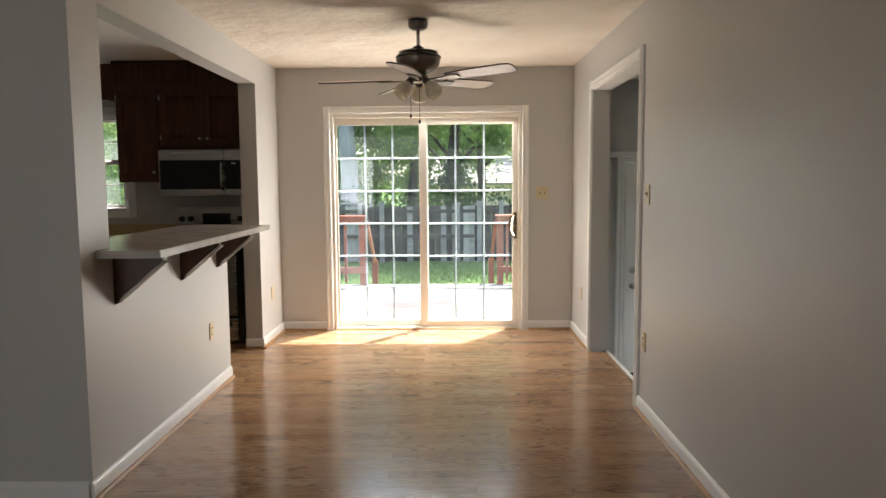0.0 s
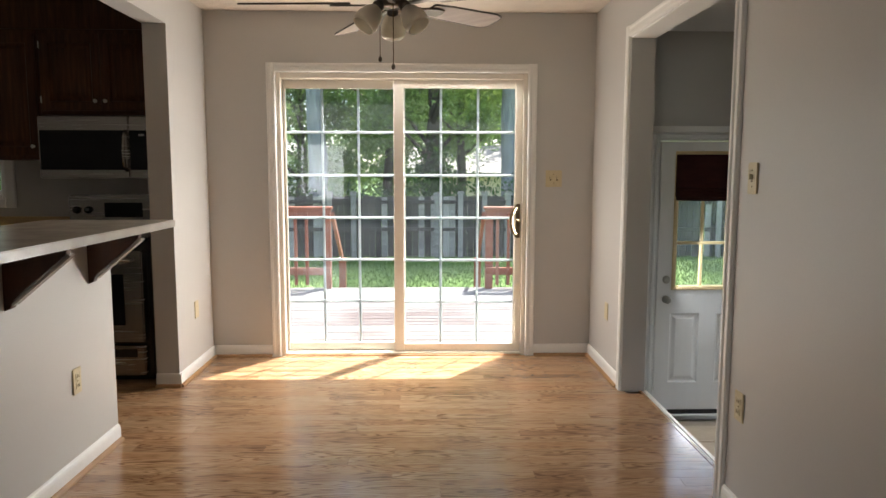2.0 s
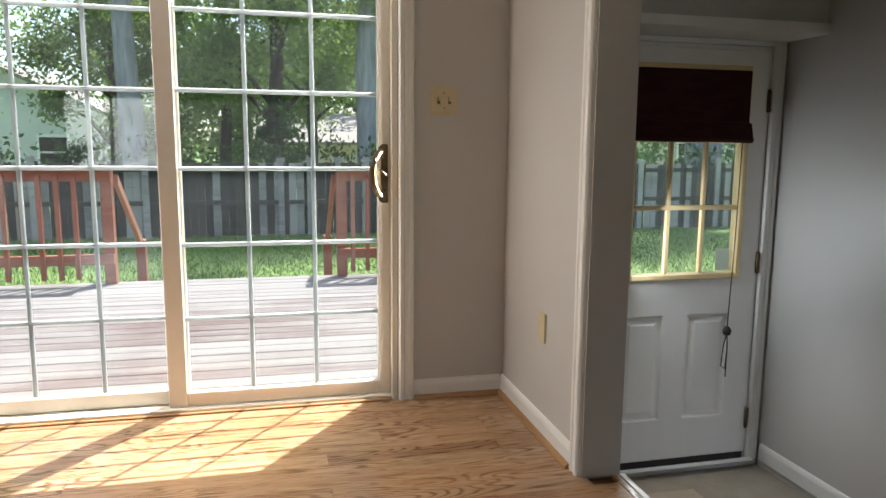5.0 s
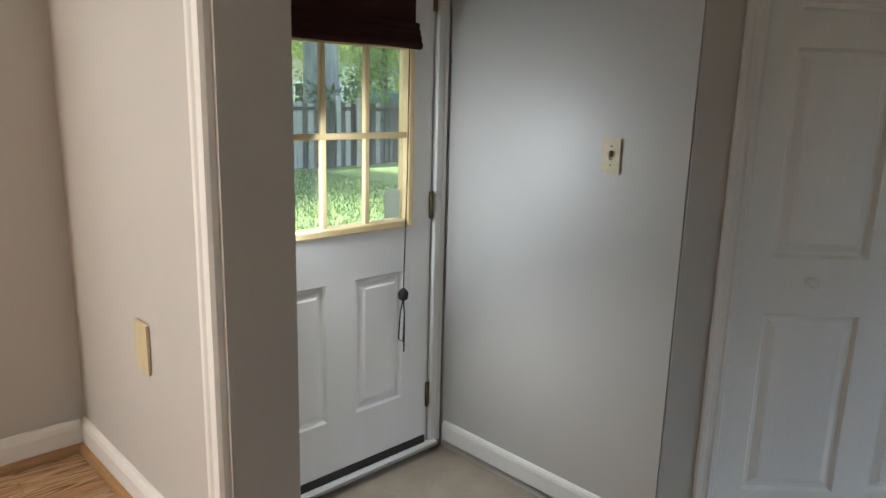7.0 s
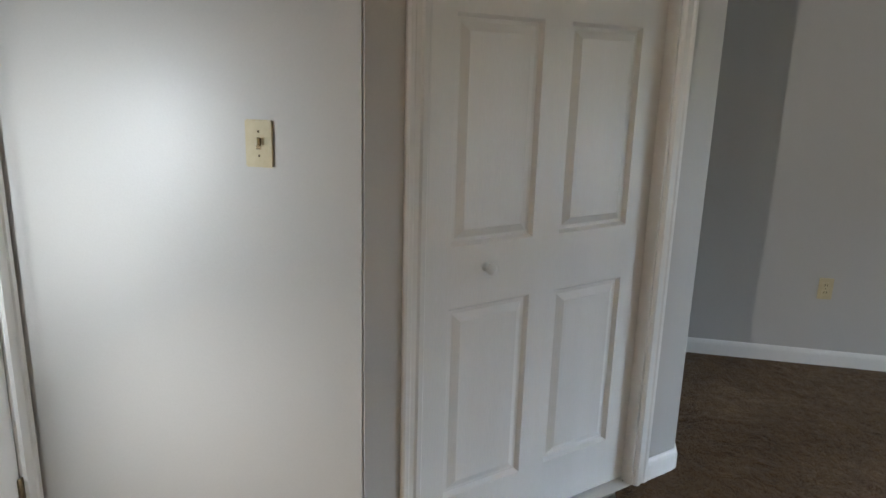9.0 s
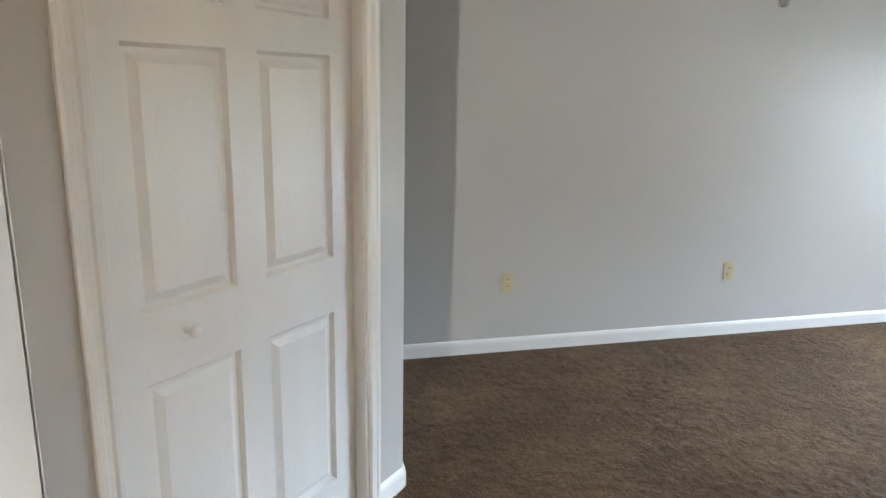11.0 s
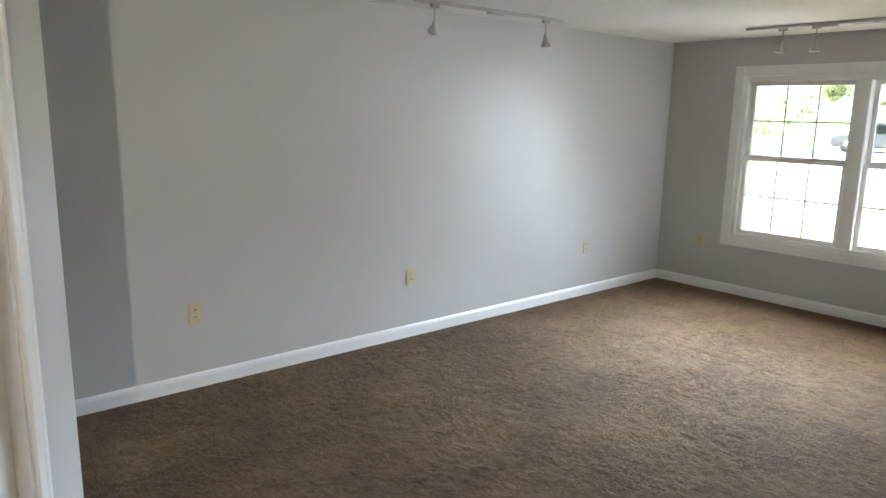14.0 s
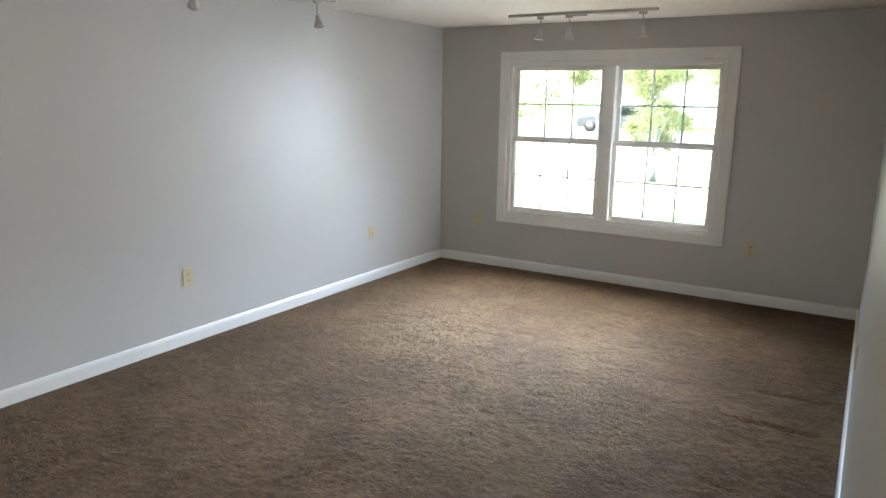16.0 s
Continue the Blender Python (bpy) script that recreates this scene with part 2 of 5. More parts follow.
def make_deck(name, base, grey, amount):
    m, t, p = shader(name, 0.75, 0, 0.25)
    info = t.nodes.new("ShaderNodeObjectInfo")
    geo = t.nodes.new("ShaderNodeNewGeometry")
    v = t.nodes.new("ShaderNodeMapping")
    v.inputs["Scale"].default_value = (0.7, 9.0, 9.0)
    t.links.new(geo.outputs["Position"], v.inputs["Vector"])
    a = noise_tex(t, v.outputs[0], 2.0, 6, 0.65)
    b = noise_tex(t, geo.outputs["Position"], 1.3, 4)
    s = maths(t, "ADD", maths(t, "ADD", maths(t, "MULTIPLY", a, 0.6), maths(t, "MULTIPLY", b, 0.5)), maths(t, "MULTIPLY", info.outputs["Random"], 0.25))
    t.links.new(ramp(t, s, ((amount - 0.12, base), (amount + 0.12, grey))), p.inputs["Base Color"])
    bumped(t, p, a, 0.4, 0.004)
    return m


DECK_WOOD = make_deck("worn_red_deck_boards", (0.100, 0.070, 0.066), (0.190, 0.176, 0.170), 0.58)
RAIL_WOOD = make_deck("red_stained_rail_wood", (0.26, 0.085, 0.05), (0.34, 0.17, 0.12), 0.75)
FENCE_DARK = make_deck("dark_weathered_fence", (0.028, 0.024, 0.021), (0.075, 0.065, 0.056), 0.62)
FENCE_PALE = make_deck("pale_weathered_fence", (0.20, 0.185, 0.165), (0.36, 0.335, 0.30), 0.62)


def make_grass(name, blades):
    m, t, p = shader(name, 0.7, 0, 0.2)
    geo = t.nodes.new("ShaderNodeNewGeometry")
    a = noise_tex(t, geo.outputs["Position"], 0.6, 5, 0.6)
    b = noise_tex(t, geo.outputs["Position"], 9.0, 4, 0.6)
    s = maths(t, "ADD", maths(t, "MULTIPLY", a, 0.6), maths(t, "MULTIPLY", b, 0.4))
    if blades:
        s = maths(t, "ADD", maths(t, "MULTIPLY", s, 0.7), maths(t, "MULTIPLY", geo.outputs["Random Per Island"], 0.3))
    t.links.new(ramp(t, s, ((0.3, (0.08, 0.135, 0.03)), (0.52, (0.115, 0.185, 0.045)), (0.72, (0.19, 0.26, 0.075)))), p.inputs["Base Color"])
    if not blades:
        bumped(t, p, b, 0.6, 0.03)
    return m


GRASS = make_grass("lawn_grass", False)
BLADES = make_grass("grass_blades", True)


def make_leaf(name, dark, light):
    m, t, p = shader(name, 0.5, 0, 0.3)
    geo = t.nodes.new("ShaderNodeNewGeometry")
    t.links.new(ramp(t, geo.outputs["Random Per Island"], ((0.0, dark), (0.7, light), (1.0, tuple(1.3 * c for c in light)))), p.inputs["Base Color"])
    tr = t.nodes.new("ShaderNodeBsdfTranslucent")
    t.links.new(ramp(t, geo.outputs["Random Per Island"], ((0.0, light), (1.0, tuple(1.7 * c for c in light)))), tr.inputs["Color"])
    mx = t.nodes.new("ShaderNodeMixShader")
    mx.inputs[0].default_value = 0.5
    t.links.new(p.outputs[0], mx.inputs[1])
    t.links.new(tr.outputs[0], mx.inputs[2])
    t.links.new(mx.outputs[0], t.nodes["Material Output"].inputs[0])
    return m


LEAF = make_leaf("green_leaves", (0.05, 0.10, 0.025), (0.15, 0.22, 0.06))
LEAF_DARK = make_leaf("ivy_leaves", (0.010, 0.03, 0.006), (0.035, 0.08, 0.014))
LEAF_LIGHT = make_leaf("spring_green_leaves", (0.08, 0.14, 0.025), (0.20, 0.27, 0.06))
# Lit copy of the leaves: strong sunlight is put into the colour.
LEAF_PALE = make_leaf("pale_sunlit_leaves", (0.10, 0.125, 0.05), (0.20, 0.22, 0.10))
# Front lawn: the sun's glare is put into a paler base colour.
SUNLIT_LAWN = simple("pale_sunlit_lawn", (0.22, 0.235, 0.12), (0.33, 0.33, 0.19), 0.9, 0, 0.8, 25, 0.3, 0.1)
SPOT_METAL = simple("satin_spot_metal", (0.36, 0.35, 0.33), (0.48, 0.47, 0.44), 0.35, 0.4, 6, 90, 0.03)
BARK = simple("grey_bark", (0.15, 0.15, 0.152), (0.33, 0.33, 0.335), 0.9, 0, 3, 22, 1.0, 0.2, (4, 4, 0.7))
BARK_DARK = simple("dark_bark", (0.03, 0.025, 0.02), (0.08, 0.065, 0.05), 0.9, 0, 3, 22, 1.0, 0.2, (4, 4, 0.7))
SIDING = simple("pale_house_siding", (0.50, 0.52, 0.52), (0.62, 0.63, 0.62), 0.7, 0, 1, 30, 0.1)
TAN_SIDING = simple("tan_house_siding", (0.48, 0.40, 0.30), (0.58, 0.50, 0.39), 0.7, 0, 1, 30, 0.1)
SHINGLE = simple("weathered_roof_shingle", (0.17, 0.15, 0.13), (0.25, 0.225, 0.20), 0.9, 0, 2, 40, 0.3)
BLUE_PAINT = simple("blue_plastic", (0.03, 0.07, 0.20), (0.05, 0.10, 0.28), 0.5, 0, 3, 30, 0.05)
PALE_METAL = simple("grey_car_paint", (0.055, 0.06, 0.065), (0.08, 0.085, 0.09), 0.25, 0.2, 3, 30, 0.0)
ASPHALT = simple("asphalt", (0.045, 0.045, 0.045), (0.075, 0.073, 0.07), 0.9, 0, 2, 80, 0.3)
CONCRETE = simple("concrete_drive", (0.34, 0.32, 0.29), (0.44, 0.42, 0.38), 0.9, 0, 1, 60, 0.2)
PAPER = simple("white_paper_label", (0.72, 0.70, 0.66), (0.80, 0.78, 0.74), 0.7, 0, 10, 80, 0.02)
FROST = simple("frosted_lamp_glass", (0.62, 0.58, 0.50), (0.74, 0.70, 0.62), 0.35, 0, 10, 60, 0.05)


def see_through(m, share, colour):
    """Lets a thin sheet pass light from behind."""
    t = m.node_tree
    tr, mx = t.nodes.new("ShaderNodeBsdfTranslucent"), t.nodes.new("ShaderNodeMixShader")
    tr.inputs["Color"].default_value = (*colour, 1)
    mx.inputs[0].default_value = share
    t.links.new(t.nodes["Principled BSDF"].outputs[0], mx.inputs[1])
    t.links.new(tr.outputs[0], mx.inputs[2])
    t.links.new(mx.outputs[0], t.nodes["Material Output"].inputs[0])


see_through(PAPER, 0.85, (0.85, 0.84, 0.82))
see_through(FROST, 0.4, (0.75, 0.70, 0.58))


def make_pane(name, film):
    """Window glass with a thin uneven pale film that puts haze over the view."""
    m, t, p = shader(name)
    t.nodes.remove(p)
    tr, gl = t.nodes.new("ShaderNodeBsdfTransparent"), t.nodes.new("ShaderNodeBsdfGlossy")
    tr.inputs["Color"].default_value = (0.93, 0.95, 0.94, 1)
    gl.inputs["Roughness"].default_value = 0.02
    fr = t.nodes.new("ShaderNodeFresnel")
    fr.inputs["IOR"].default_value = 1.45
    veil = t.nodes.new("ShaderNodeBsdfTranslucent")
    veil.inputs["Color"].default_value = (0.80, 0.83, 0.85, 1)
    veiled, mx = t.nodes.new("ShaderNodeMixShader"), t.nodes.new("ShaderNodeMixShader")
    mottle = noise_tex(t, coords(t), 4.0, 5, 0.6)
    t.links.new(maths(t, "MULTIPLY", mottle, film * 2), veiled.inputs[0])
    t.links.new(tr.outputs[0], veiled.inputs[1])
    t.links.new(veil.outputs[0], veiled.inputs[2])
    t.links.new(fr.outputs[0], mx.inputs[0])
    t.links.new(veiled.outputs[0], mx.inputs[1])
    t.links.new(gl.outputs[0], mx.inputs[2])
    t.links.new(mx.outputs[0], t.nodes["Material Output"].inputs[0])
    return m


GLASS = make_pane("window_glass", 0.012)
HAZY_GLASS = make_pane("hazy_window_glass", 0.05)


# == shape helpers ==
def box(bm, x0, x1, y0, y1, z0, z1, bevel=0.0, seg=1):
    """Adds a block to bm, with its edges rounded by bevel."""
    r = bmesh.ops.create_cube(bm, size=1, matrix=Matrix.Translation(((x0 + x1) / 2, (y0 + y1) / 2, (z0 + z1) / 2)) @ Matrix.Diagonal((abs(x1 - x0), abs(y1 - y0), abs(z1 - z0), 1)))
    if bevel:
        es = list({e for v in r["verts"] for e in v.link_edges})
        bmesh.ops.bevel(bm, geom=es, offset=bevel, segments=seg, affect="EDGES")
    return bm


def block(x0, x1, y0, y1, z0, z1, bevel=0.0, seg=1):
    return box(bmesh.new(), x0, x1, y0, y1, z0, z1, bevel, seg)


def prism(bm, pts, axis, a, b):
    """Extrudes a polygon of 2D points along axis (0 x, 1 y, 2 z) from a to b."""
    def place(p, h):
        q = list(p)
        q.insert(axis, h)
        return bm.verts.new(q)
    lo, hi = [place(p, a) for p in pts], [place(p, b) for p in pts]
    n = len(pts)
    bm.faces.new(lo)
    bm.faces.new(hi[::-1])
    for i in range(n):
        bm.faces.new((lo[i], hi[i], hi[(i + 1) % n], lo[(i + 1) % n]))
    bmesh.ops.recalc_face_normals(bm, faces=bm.faces)
    return bm


def lathe(bm, profile, seg=24, m=None):
    """Turns (radius, height) pairs round z."""
    rings = []
    for r, z in profile:
        rings.append([bm.verts.new((r * math.cos(2 * math.pi * i / seg), r * math.sin(2 * math.pi * i / seg), z)) for i in range(seg)])
    fs = []
    for a, b in zip(rings, rings[1:]):
        for i in range(seg):
            fs.append(bm.faces.new((a[i], a[(i + 1) % seg], b[(i + 1) % seg], b[i])))
    fs += [bm.faces.new(rings[0][::-1]), bm.faces.new(rings[-1])]
    for f in fs:
        f.smooth = True
    if m is not None:
        bmesh.ops.transform(bm, matrix=m, verts=[v for g in rings for v in g])
    return bm


def tube(bm, pts, radii, seg=8):
    """A round tube along points; radii: one number or one a point."""
    pts = [Vector(p) for p in pts]
    if isinstance(radii, (int, float)):
        radii = [radii] * len(pts)
    rings = []
    for i, p in enumerate(pts):
        d = (pts[min(i + 1, len(pts) - 1)] - pts[max(i - 1, 0)]).normalized()
        u = d.cross(Vector((0, 0, 1)) if abs(d.z) < 0.9 else Vector((1, 0, 0))).normalized()
        w = d.cross(u)
        rings.append([bm.verts.new(p + radii[i] * (math.cos(2 * math.pi * k / seg) * u + math.sin(2 * math.pi * k / seg) * w)) for k in range(seg)])
    for a, b in zip(rings, rings[1:]):
        for k in range(seg):
            bm.faces.new((a[k], a[(k + 1) % seg], b[(k + 1) % seg], b[k])).smooth = True
    bm.faces.new(rings[0][::-1])
    bm.faces.new(rings[-1])
    bmesh.ops.recalc_face_normals(bm, faces=bm.faces)
    return bm


def part(name, bm, material, parent=None, label=""):
    """Links bm as one mesh object, under parent where one is given."""
    me = bpy.data.meshes.new(name)
    bm.to_mesh(me)
    bm.free()
    me.materials.append(material)
    ob = new(name, me)
    if parent is not None:
        ob.parent = parent
    if label:
        ob["label"] = label
    return ob


def shared(name, me, parent, m=None):
    ob = new(name, me)
    ob.parent = parent
    if m is not None:
        ob.matrix_basis = m
    return ob


def thing(name, m, label, category, group="", kind=""):
    e = new(name)
    e.empty_display_size = 0.1
    e.matrix_basis = m if isinstance(m, Matrix) else Matrix.Translation(m)
    return tagged(e, label, category, group, kind)


def structure(name, bm, material, label, category):
    return tagged(part(name, bm, material), label, category, "", "structure")


def wall_x(name, x0, x1, y0, y1, z0, z1, holes, label):
    """A wall that runs along y between x0 and x1, with holes (ya, yb, za, zb)."""
    bm = bmesh.new()
    cut = sorted({y0, y1, *[h[0] for h in holes], *[h[1] for h in holes]})
    for a, b in zip(cut, cut[1:]):
        spans = sorted((h[2], h[3]) for h in holes if h[0] < (a + b) / 2 < h[1])
        z = z0
        for lo, hi in spans:
            if lo > z + 1e-4:
                box(bm, x0, x1, a, b, z, lo)
            z = hi
        if z < z1 - 1e-4:
            box(bm, x0, x1, a, b, z, z1)
    return structure(name, bm, PAINT, label, "wall")


def wall_y(name, y0, y1, x0, x1, z0, z1, holes, label):
    """The same for a wall that runs along x."""
    ob = wall_x(name, -y1, -y0, x0, x1, z0, z1, holes, label)
    ob.data.transform(Matrix.Rotation(-math.pi / 2, 4, "Z"))
    return ob


BASE_PROFILE = ((0, 0), (0.014, 0), (0.014, 0.062), (0.011, 0.074), (0.006, 0.082), (0, 0.085))


def run_profile(a, b, profile, z=0.0):
    """A moulding from a to b (x, y) that stands out to the left of the way from a to b."""
    a, b = Vector((*a, 0)), Vector((*b, 0))
    d = (b - a).normalized()
    n = Vector((-d.y, d.x, 0))
    bm = bmesh.new()
    prism(bm, [(o, h) for o, h in profile], 0, 0, (b - a).length)
    m = Matrix(((d.x, n.x, 0, a.x), (d.y, n.y, 0, a.y), (0, 0, 1, z), (0, 0, 0, 1)))
    bmesh.ops.transform(bm, matrix=m, verts=bm.verts)
    return bm


def baseboard(a, b, z=0.0, label="white painted baseboard", shoe=True):
    ob = structure("baseboard", run_profile(a, b, BASE_PROFILE, z), TRIM, label, "baseboard")
    if shoe:
        structure("trim", run_profile(a, b, ((0.0145, 0), (0.030, 0), (0.029, 0.008), (0.024, 0.015), (0.0145, 0.019)), z), SHOE_WOOD, "narrow oak shoe moulding along the baseboard", "trim")
    return ob


CASING = ((0, 0), (0.012, 0.0), (0.019, 0.006), (0.019, 0.020), (0.013, 0.026), (0.013, 0.040), (0.017, 0.046), (0.017, 0.058), (0.010, 0.064), (0, 0.064))


def casing_bar(length, mirror=1):
    """A fluted casing strip along z, 64 mm wide along x from 0, standing out to -y."""
    bm = bmesh.new()
    prism(bm, [(mirror * w, -o) for o, w in CASING], 2, 0, length)
    return bm


def casing(parent, m, width, height, material=TRIM, head=True, foot=0.0):
    """Casing round an opening of width and height whose lower corner is at m, in m's x-z plane, standing out to -y."""
    for x, s in ((0, -1), (width, 1)):
        bm = casing_bar(height - foot + (0.064 if head else 0), s)
        bmesh.ops.transform(bm, matrix=m @ Matrix.Translation((x, 0, foot)), verts=bm.verts)
        part("casing", bm, material, parent)
    if head:
        bm = casing_bar(width)
        bmesh.ops.transform(bm, matrix=m @ Matrix.Translation((0, 0, height)) @ Matrix(((0, 0, 1, 0), (0, 1, 0, 0), (1, 0, 0, 0), (0, 0, 0, 1))), verts=bm.verts)
        part("casing", bm, material, parent)


# == large structure ==
YB, XR, XRF, XL, XLB, DEN = 6.98, 1.285, 1.425, -1.45, -1.59, -0.49
XS, NE = 1.345, 6.13  # family room side of the wall, north edge of the cased opening
wall_x("wall_east", XR, XRF, 4.72, 7.06, -0.65, 2.50, [(4.72, NE, -0.3, 2.12)], "greige painted wall with a wide cased opening")
wall_x("wall_east_south", XR, XS, -3.6, 4.72, -0.65, 2.50, [], "long greige painted wall")
wall_x("wall_west", XLB, XL, 3.45, YB, -0.2, 2.50, [(3.71, 5.40, 1.060, 2.205), (5.40, 6.27, -0.2, 2.205)], "greige half wall with a kitchen pass-through")
wall_y("wall_south", 3.45, 3.59, -6.0, XLB, -0.2, 2.50, [], "greige painted living room wall")
wall_y("wall_north", YB, 7.14, -6.0, XRF, -0.65, 2.60, [(-0.962, 0.81, 0.0, 2.026), (-3.66, -2.86, 1.14, 2.03)], "greige wall with a glass sliding door")
wall_y("wall_den_north", 7.06, 7.20, XRF, 5.1, -0.65, 2.60, [(1.775, 2.64, -0.49, 1.585)], "greige wall round the back door")
wall_x("wall_den_east", 2.717, 2.84, 6.03, 7.06, -0.65, 2.45, [], "greige painted wall with a light switch")
wall_x("wall_family_east", 4.94, 5.08, -0.40, 7.06, -0.65, 2.45, [], "long light grey painted wall")
wall_y("wall_family_south", -0.40, -0.26, XS, 4.94, -0.65, 2.45, [(2.40, 4.24, 0.02, 1.38)], "grey wall with a double window")
wall_y("wall_closet", 5.077, 5.20, 3.663, 4.94, -0.65, 2.45, [], "greige closet side wall")
wall_x("wall_living_west", -6.14, -6.0, -3.6, 7.14, -0.2, 2.60, [], "plain greige wall")
wall_y("wall_living_south", -3.74, -3.6, -6.14, XRF, -0.2, 2.60, [(-3.5, -1.7, 0.7, 2.0)], "plain greige wall")
S2 = math.sqrt(0.5)
DIAG = Matrix(((S2, S2, 0, 0), (-S2, S2, 0, 0), (0, 0, 1, 0), (0, 0, 0, 1)))
diag = wall_y("wall_diagonal", 6.180, 6.29, -2.337, -1.000, -0.65, 2.45, [(-2.165, -1.225, -0.5, 1.56)], "greige angled wall round a closet door")
diag.data.transform(DIAG)

structure("floor_slab", box(block(-6.0, XR + 0.02, -3.6, YB, -0.2, -0.012), XR + 0.02, XRF - 0.02, 4.722, NE, -0.2, -0.012), JOINT, "dark sub-floor under the oak planks", "floor")
structure("floor_den", block(XS, 4.94, -0.26, 7.06, -0.65, DEN - 0.040), GROUT, "grey brown grout bed of the entry tiles", "floor")
structure("ceiling", block(XLB, XR, 3.45, YB, 2.44, 2.50), CEILING, "off-white brushed plaster ceiling", "ceiling")
structure("ceiling_living", block(-6.0, XR, -3.6, 3.45, 2.44, 2.50), CEILING, "off-white brushed plaster ceiling", "ceiling")
structure("ceiling_kitchen", block(-6.0, XLB, 3.59, YB, 2.46, 2.50), FLAT_CEILING, "flat white kitchen ceiling", "ceiling")
bm = bmesh.new()
box(bm, XS, 4.94, -0.26, 4.60, 1.69, 1.76)
box(bm, 2.74, 4.94, 4.60, 7.06, 1.69, 1.76)
structure("ceiling_family", bm, FLAT_CEILING, "flat white low ceiling", "ceiling")
structure("ceiling_well", block(XS, 2.72, 4.60, 6.82, 2.29, 2.36), FLAT_CEILING, "flat white ceiling above the entry steps", "ceiling")
structure("ceiling_soffit", block(XRF, 2.717, 6.79, 7.06, 1.61, 1.652), FLAT_CEILING, "low white soffit over the back door", "ceiling")
structure("wall_bulkhead_north", block(XRF, 2.717, 6.815, 7.06, 1.652, 2.45), PAINT, "grey bulkhead above the back door", "wall")
structure("wall_bulkhead_east", block(2.722, 2.80, 4.60, 6.03, 1.76, 2.45), PAINT, "grey bulkhead wall", "wall")
structure("wall_bulkhead_south", block(XS, 2.80, 4.52, 4.60, 1.76, 2.45), PAINT, "grey bulkhead wall", "wall")
structure("eaves", block(XRF, 5.4, 7.201, 7.80, 1.92, 2.02), TRIM, "white eaves over the back door", "eaves")
structure("roof", block(-6.3, 5.2, -3.9, 7.30, 2.62, 2.72), SHINGLE, "shingled roof", "roof")

# mouldings
baseboard((-1.45, 5.395), (-1.45, 3.45 - 0.014))
baseboard((-1.464, 3.45), (-6.0, 3.45), shoe=False)
baseboard((XL, YB), (XL, 6.257))
baseboard((XL + 0.014, 6.27), (XLB, 6.27))
baseboard((-1.026, YB), (XL + 0.014, YB))
baseboard((XR - 0.014, YB), (0.874, YB))
baseboard((XR, NE + 0.064), (XR, YB))
baseboard((XR, -3.6), (XR, 4.656))
baseboard((2.717, 6.03), (2.717, 7.03), DEN, shoe=False)
baseboard((4.94, -0.246), (4.94, 5.077), DEN, shoe=False)
baseboard((XS, -0.26), (4.926, -0.26), DEN, shoe=False)
baseboard((XS, 4.64), (XS, -0.246), DEN, shoe=False)
baseboard((4.926, 5.077), (3.66, 5.077), DEN, shoe=False)
bb = baseboard((-1.000, 6.180), (-1.165, 6.180), DEN, shoe=False)
bb.data.transform(DIAG)
bb = baseboard((-2.23, 6.180), (-2.33, 6.180), DEN, shoe=False)
bb.data.transform(DIAG)


def opening_trim():
    """Casing, jamb lining and nosing of the wide opening to the sunken den."""
    e = thing("door_opening", (XR, 4.72, 0), "white fluted casing round a wide doorless opening", "door casing", kind="structure")
    w, d = NE - 4.72, XRF - XR
    casing(e, Matrix(((0, 1, 0, 0), (1, 0, 0, 0), (0, 0, 1, 0), (0, 0, 0, 1))), w, 2.12)
    part("jamb", block(0.0, d, w - 0.010, w - 0.0005, 0, 2.118), PAINT, e, "grey jamb lining")
    part("jamb", block(0.0, XS - XR, 0.0005, 0.010, 0, 2.118), TRIM, e, "white jamb lining")
    part("head", block(0.0, d, 0.010, w - 0.010, 2.110, 2.1195), TRIM, e)
    part("edge_board", block(d - 0.033, d - 0.014, 0.010, w - 0.010, -0.022, 0.003, 0.002), FLOOR_WOOD, e, "oak edge board")
    part("nosing", block(d - 0.011, d + 0.019, 0.010, w - 0.010, -0.022, 0.004, 0.006, 2), TRIM, e, "worn white stair nosing strip")
    latch = part("latch_plate", block(0.030, 0.052, 0.0101, 0.0125, 0.755, 0.815, 0.001), NICKEL, e, "small nickel latch plate")
    part("pin", tube(bmesh.new(), [(0.042, 0.012, 0.782), (0.042, 0.026, 0.780)], 0.003, 8), NICKEL, latch)
    part("mortise", block(0.028, 0.056, 0.0101, 0.0112, 0.56, 0.64), IVORY, e, "bare mortise patch on the jamb")
    return e


opening_trim()
structure("floor_riser", block(XRF - 0.0195, XRF, 4.72, NE, -0.65, -0.023), TRIM, "white riser below the dining floor", "riser")
step = thing("step", (XRF, 4.66, DEN), "beige tiled step between dining floor and sunken den", "step", kind="structure")
part("tread", block(0, 0.20, 0, 1.56, 0.0, 0.245, 0.004), TILE, step)


# == sliding door ==
def muntins(parent, x0, x1, y, z0, z1, cols, rows, w=0.018, d=0.008, material=GRID_BAR):
    for i in range(1, cols):
        x = x0 + (x1 - x0) * i / cols
        part("muntin", block(x - w / 2, x + w / 2, y - d / 2, y + d / 2, z0, z1, 0.003), material, parent)
    for j in range(1, rows):
        z = z0 + (z1 - z0) * j / rows
        part("muntin", block(x0, x1, y - d / 2 - 0.001, y + d / 2 + 0.001, z - w / 2, z + w / 2, 0.003), material, parent)


def pane(parent, x0, x1, y, z0, z1, material=GLASS):
    ob = part("pane", block(x0, x1, y - 0.002, y + 0.002, z0, z1), material, parent, "clear glass pane")
    ob.visible_shadow = False
    return ob


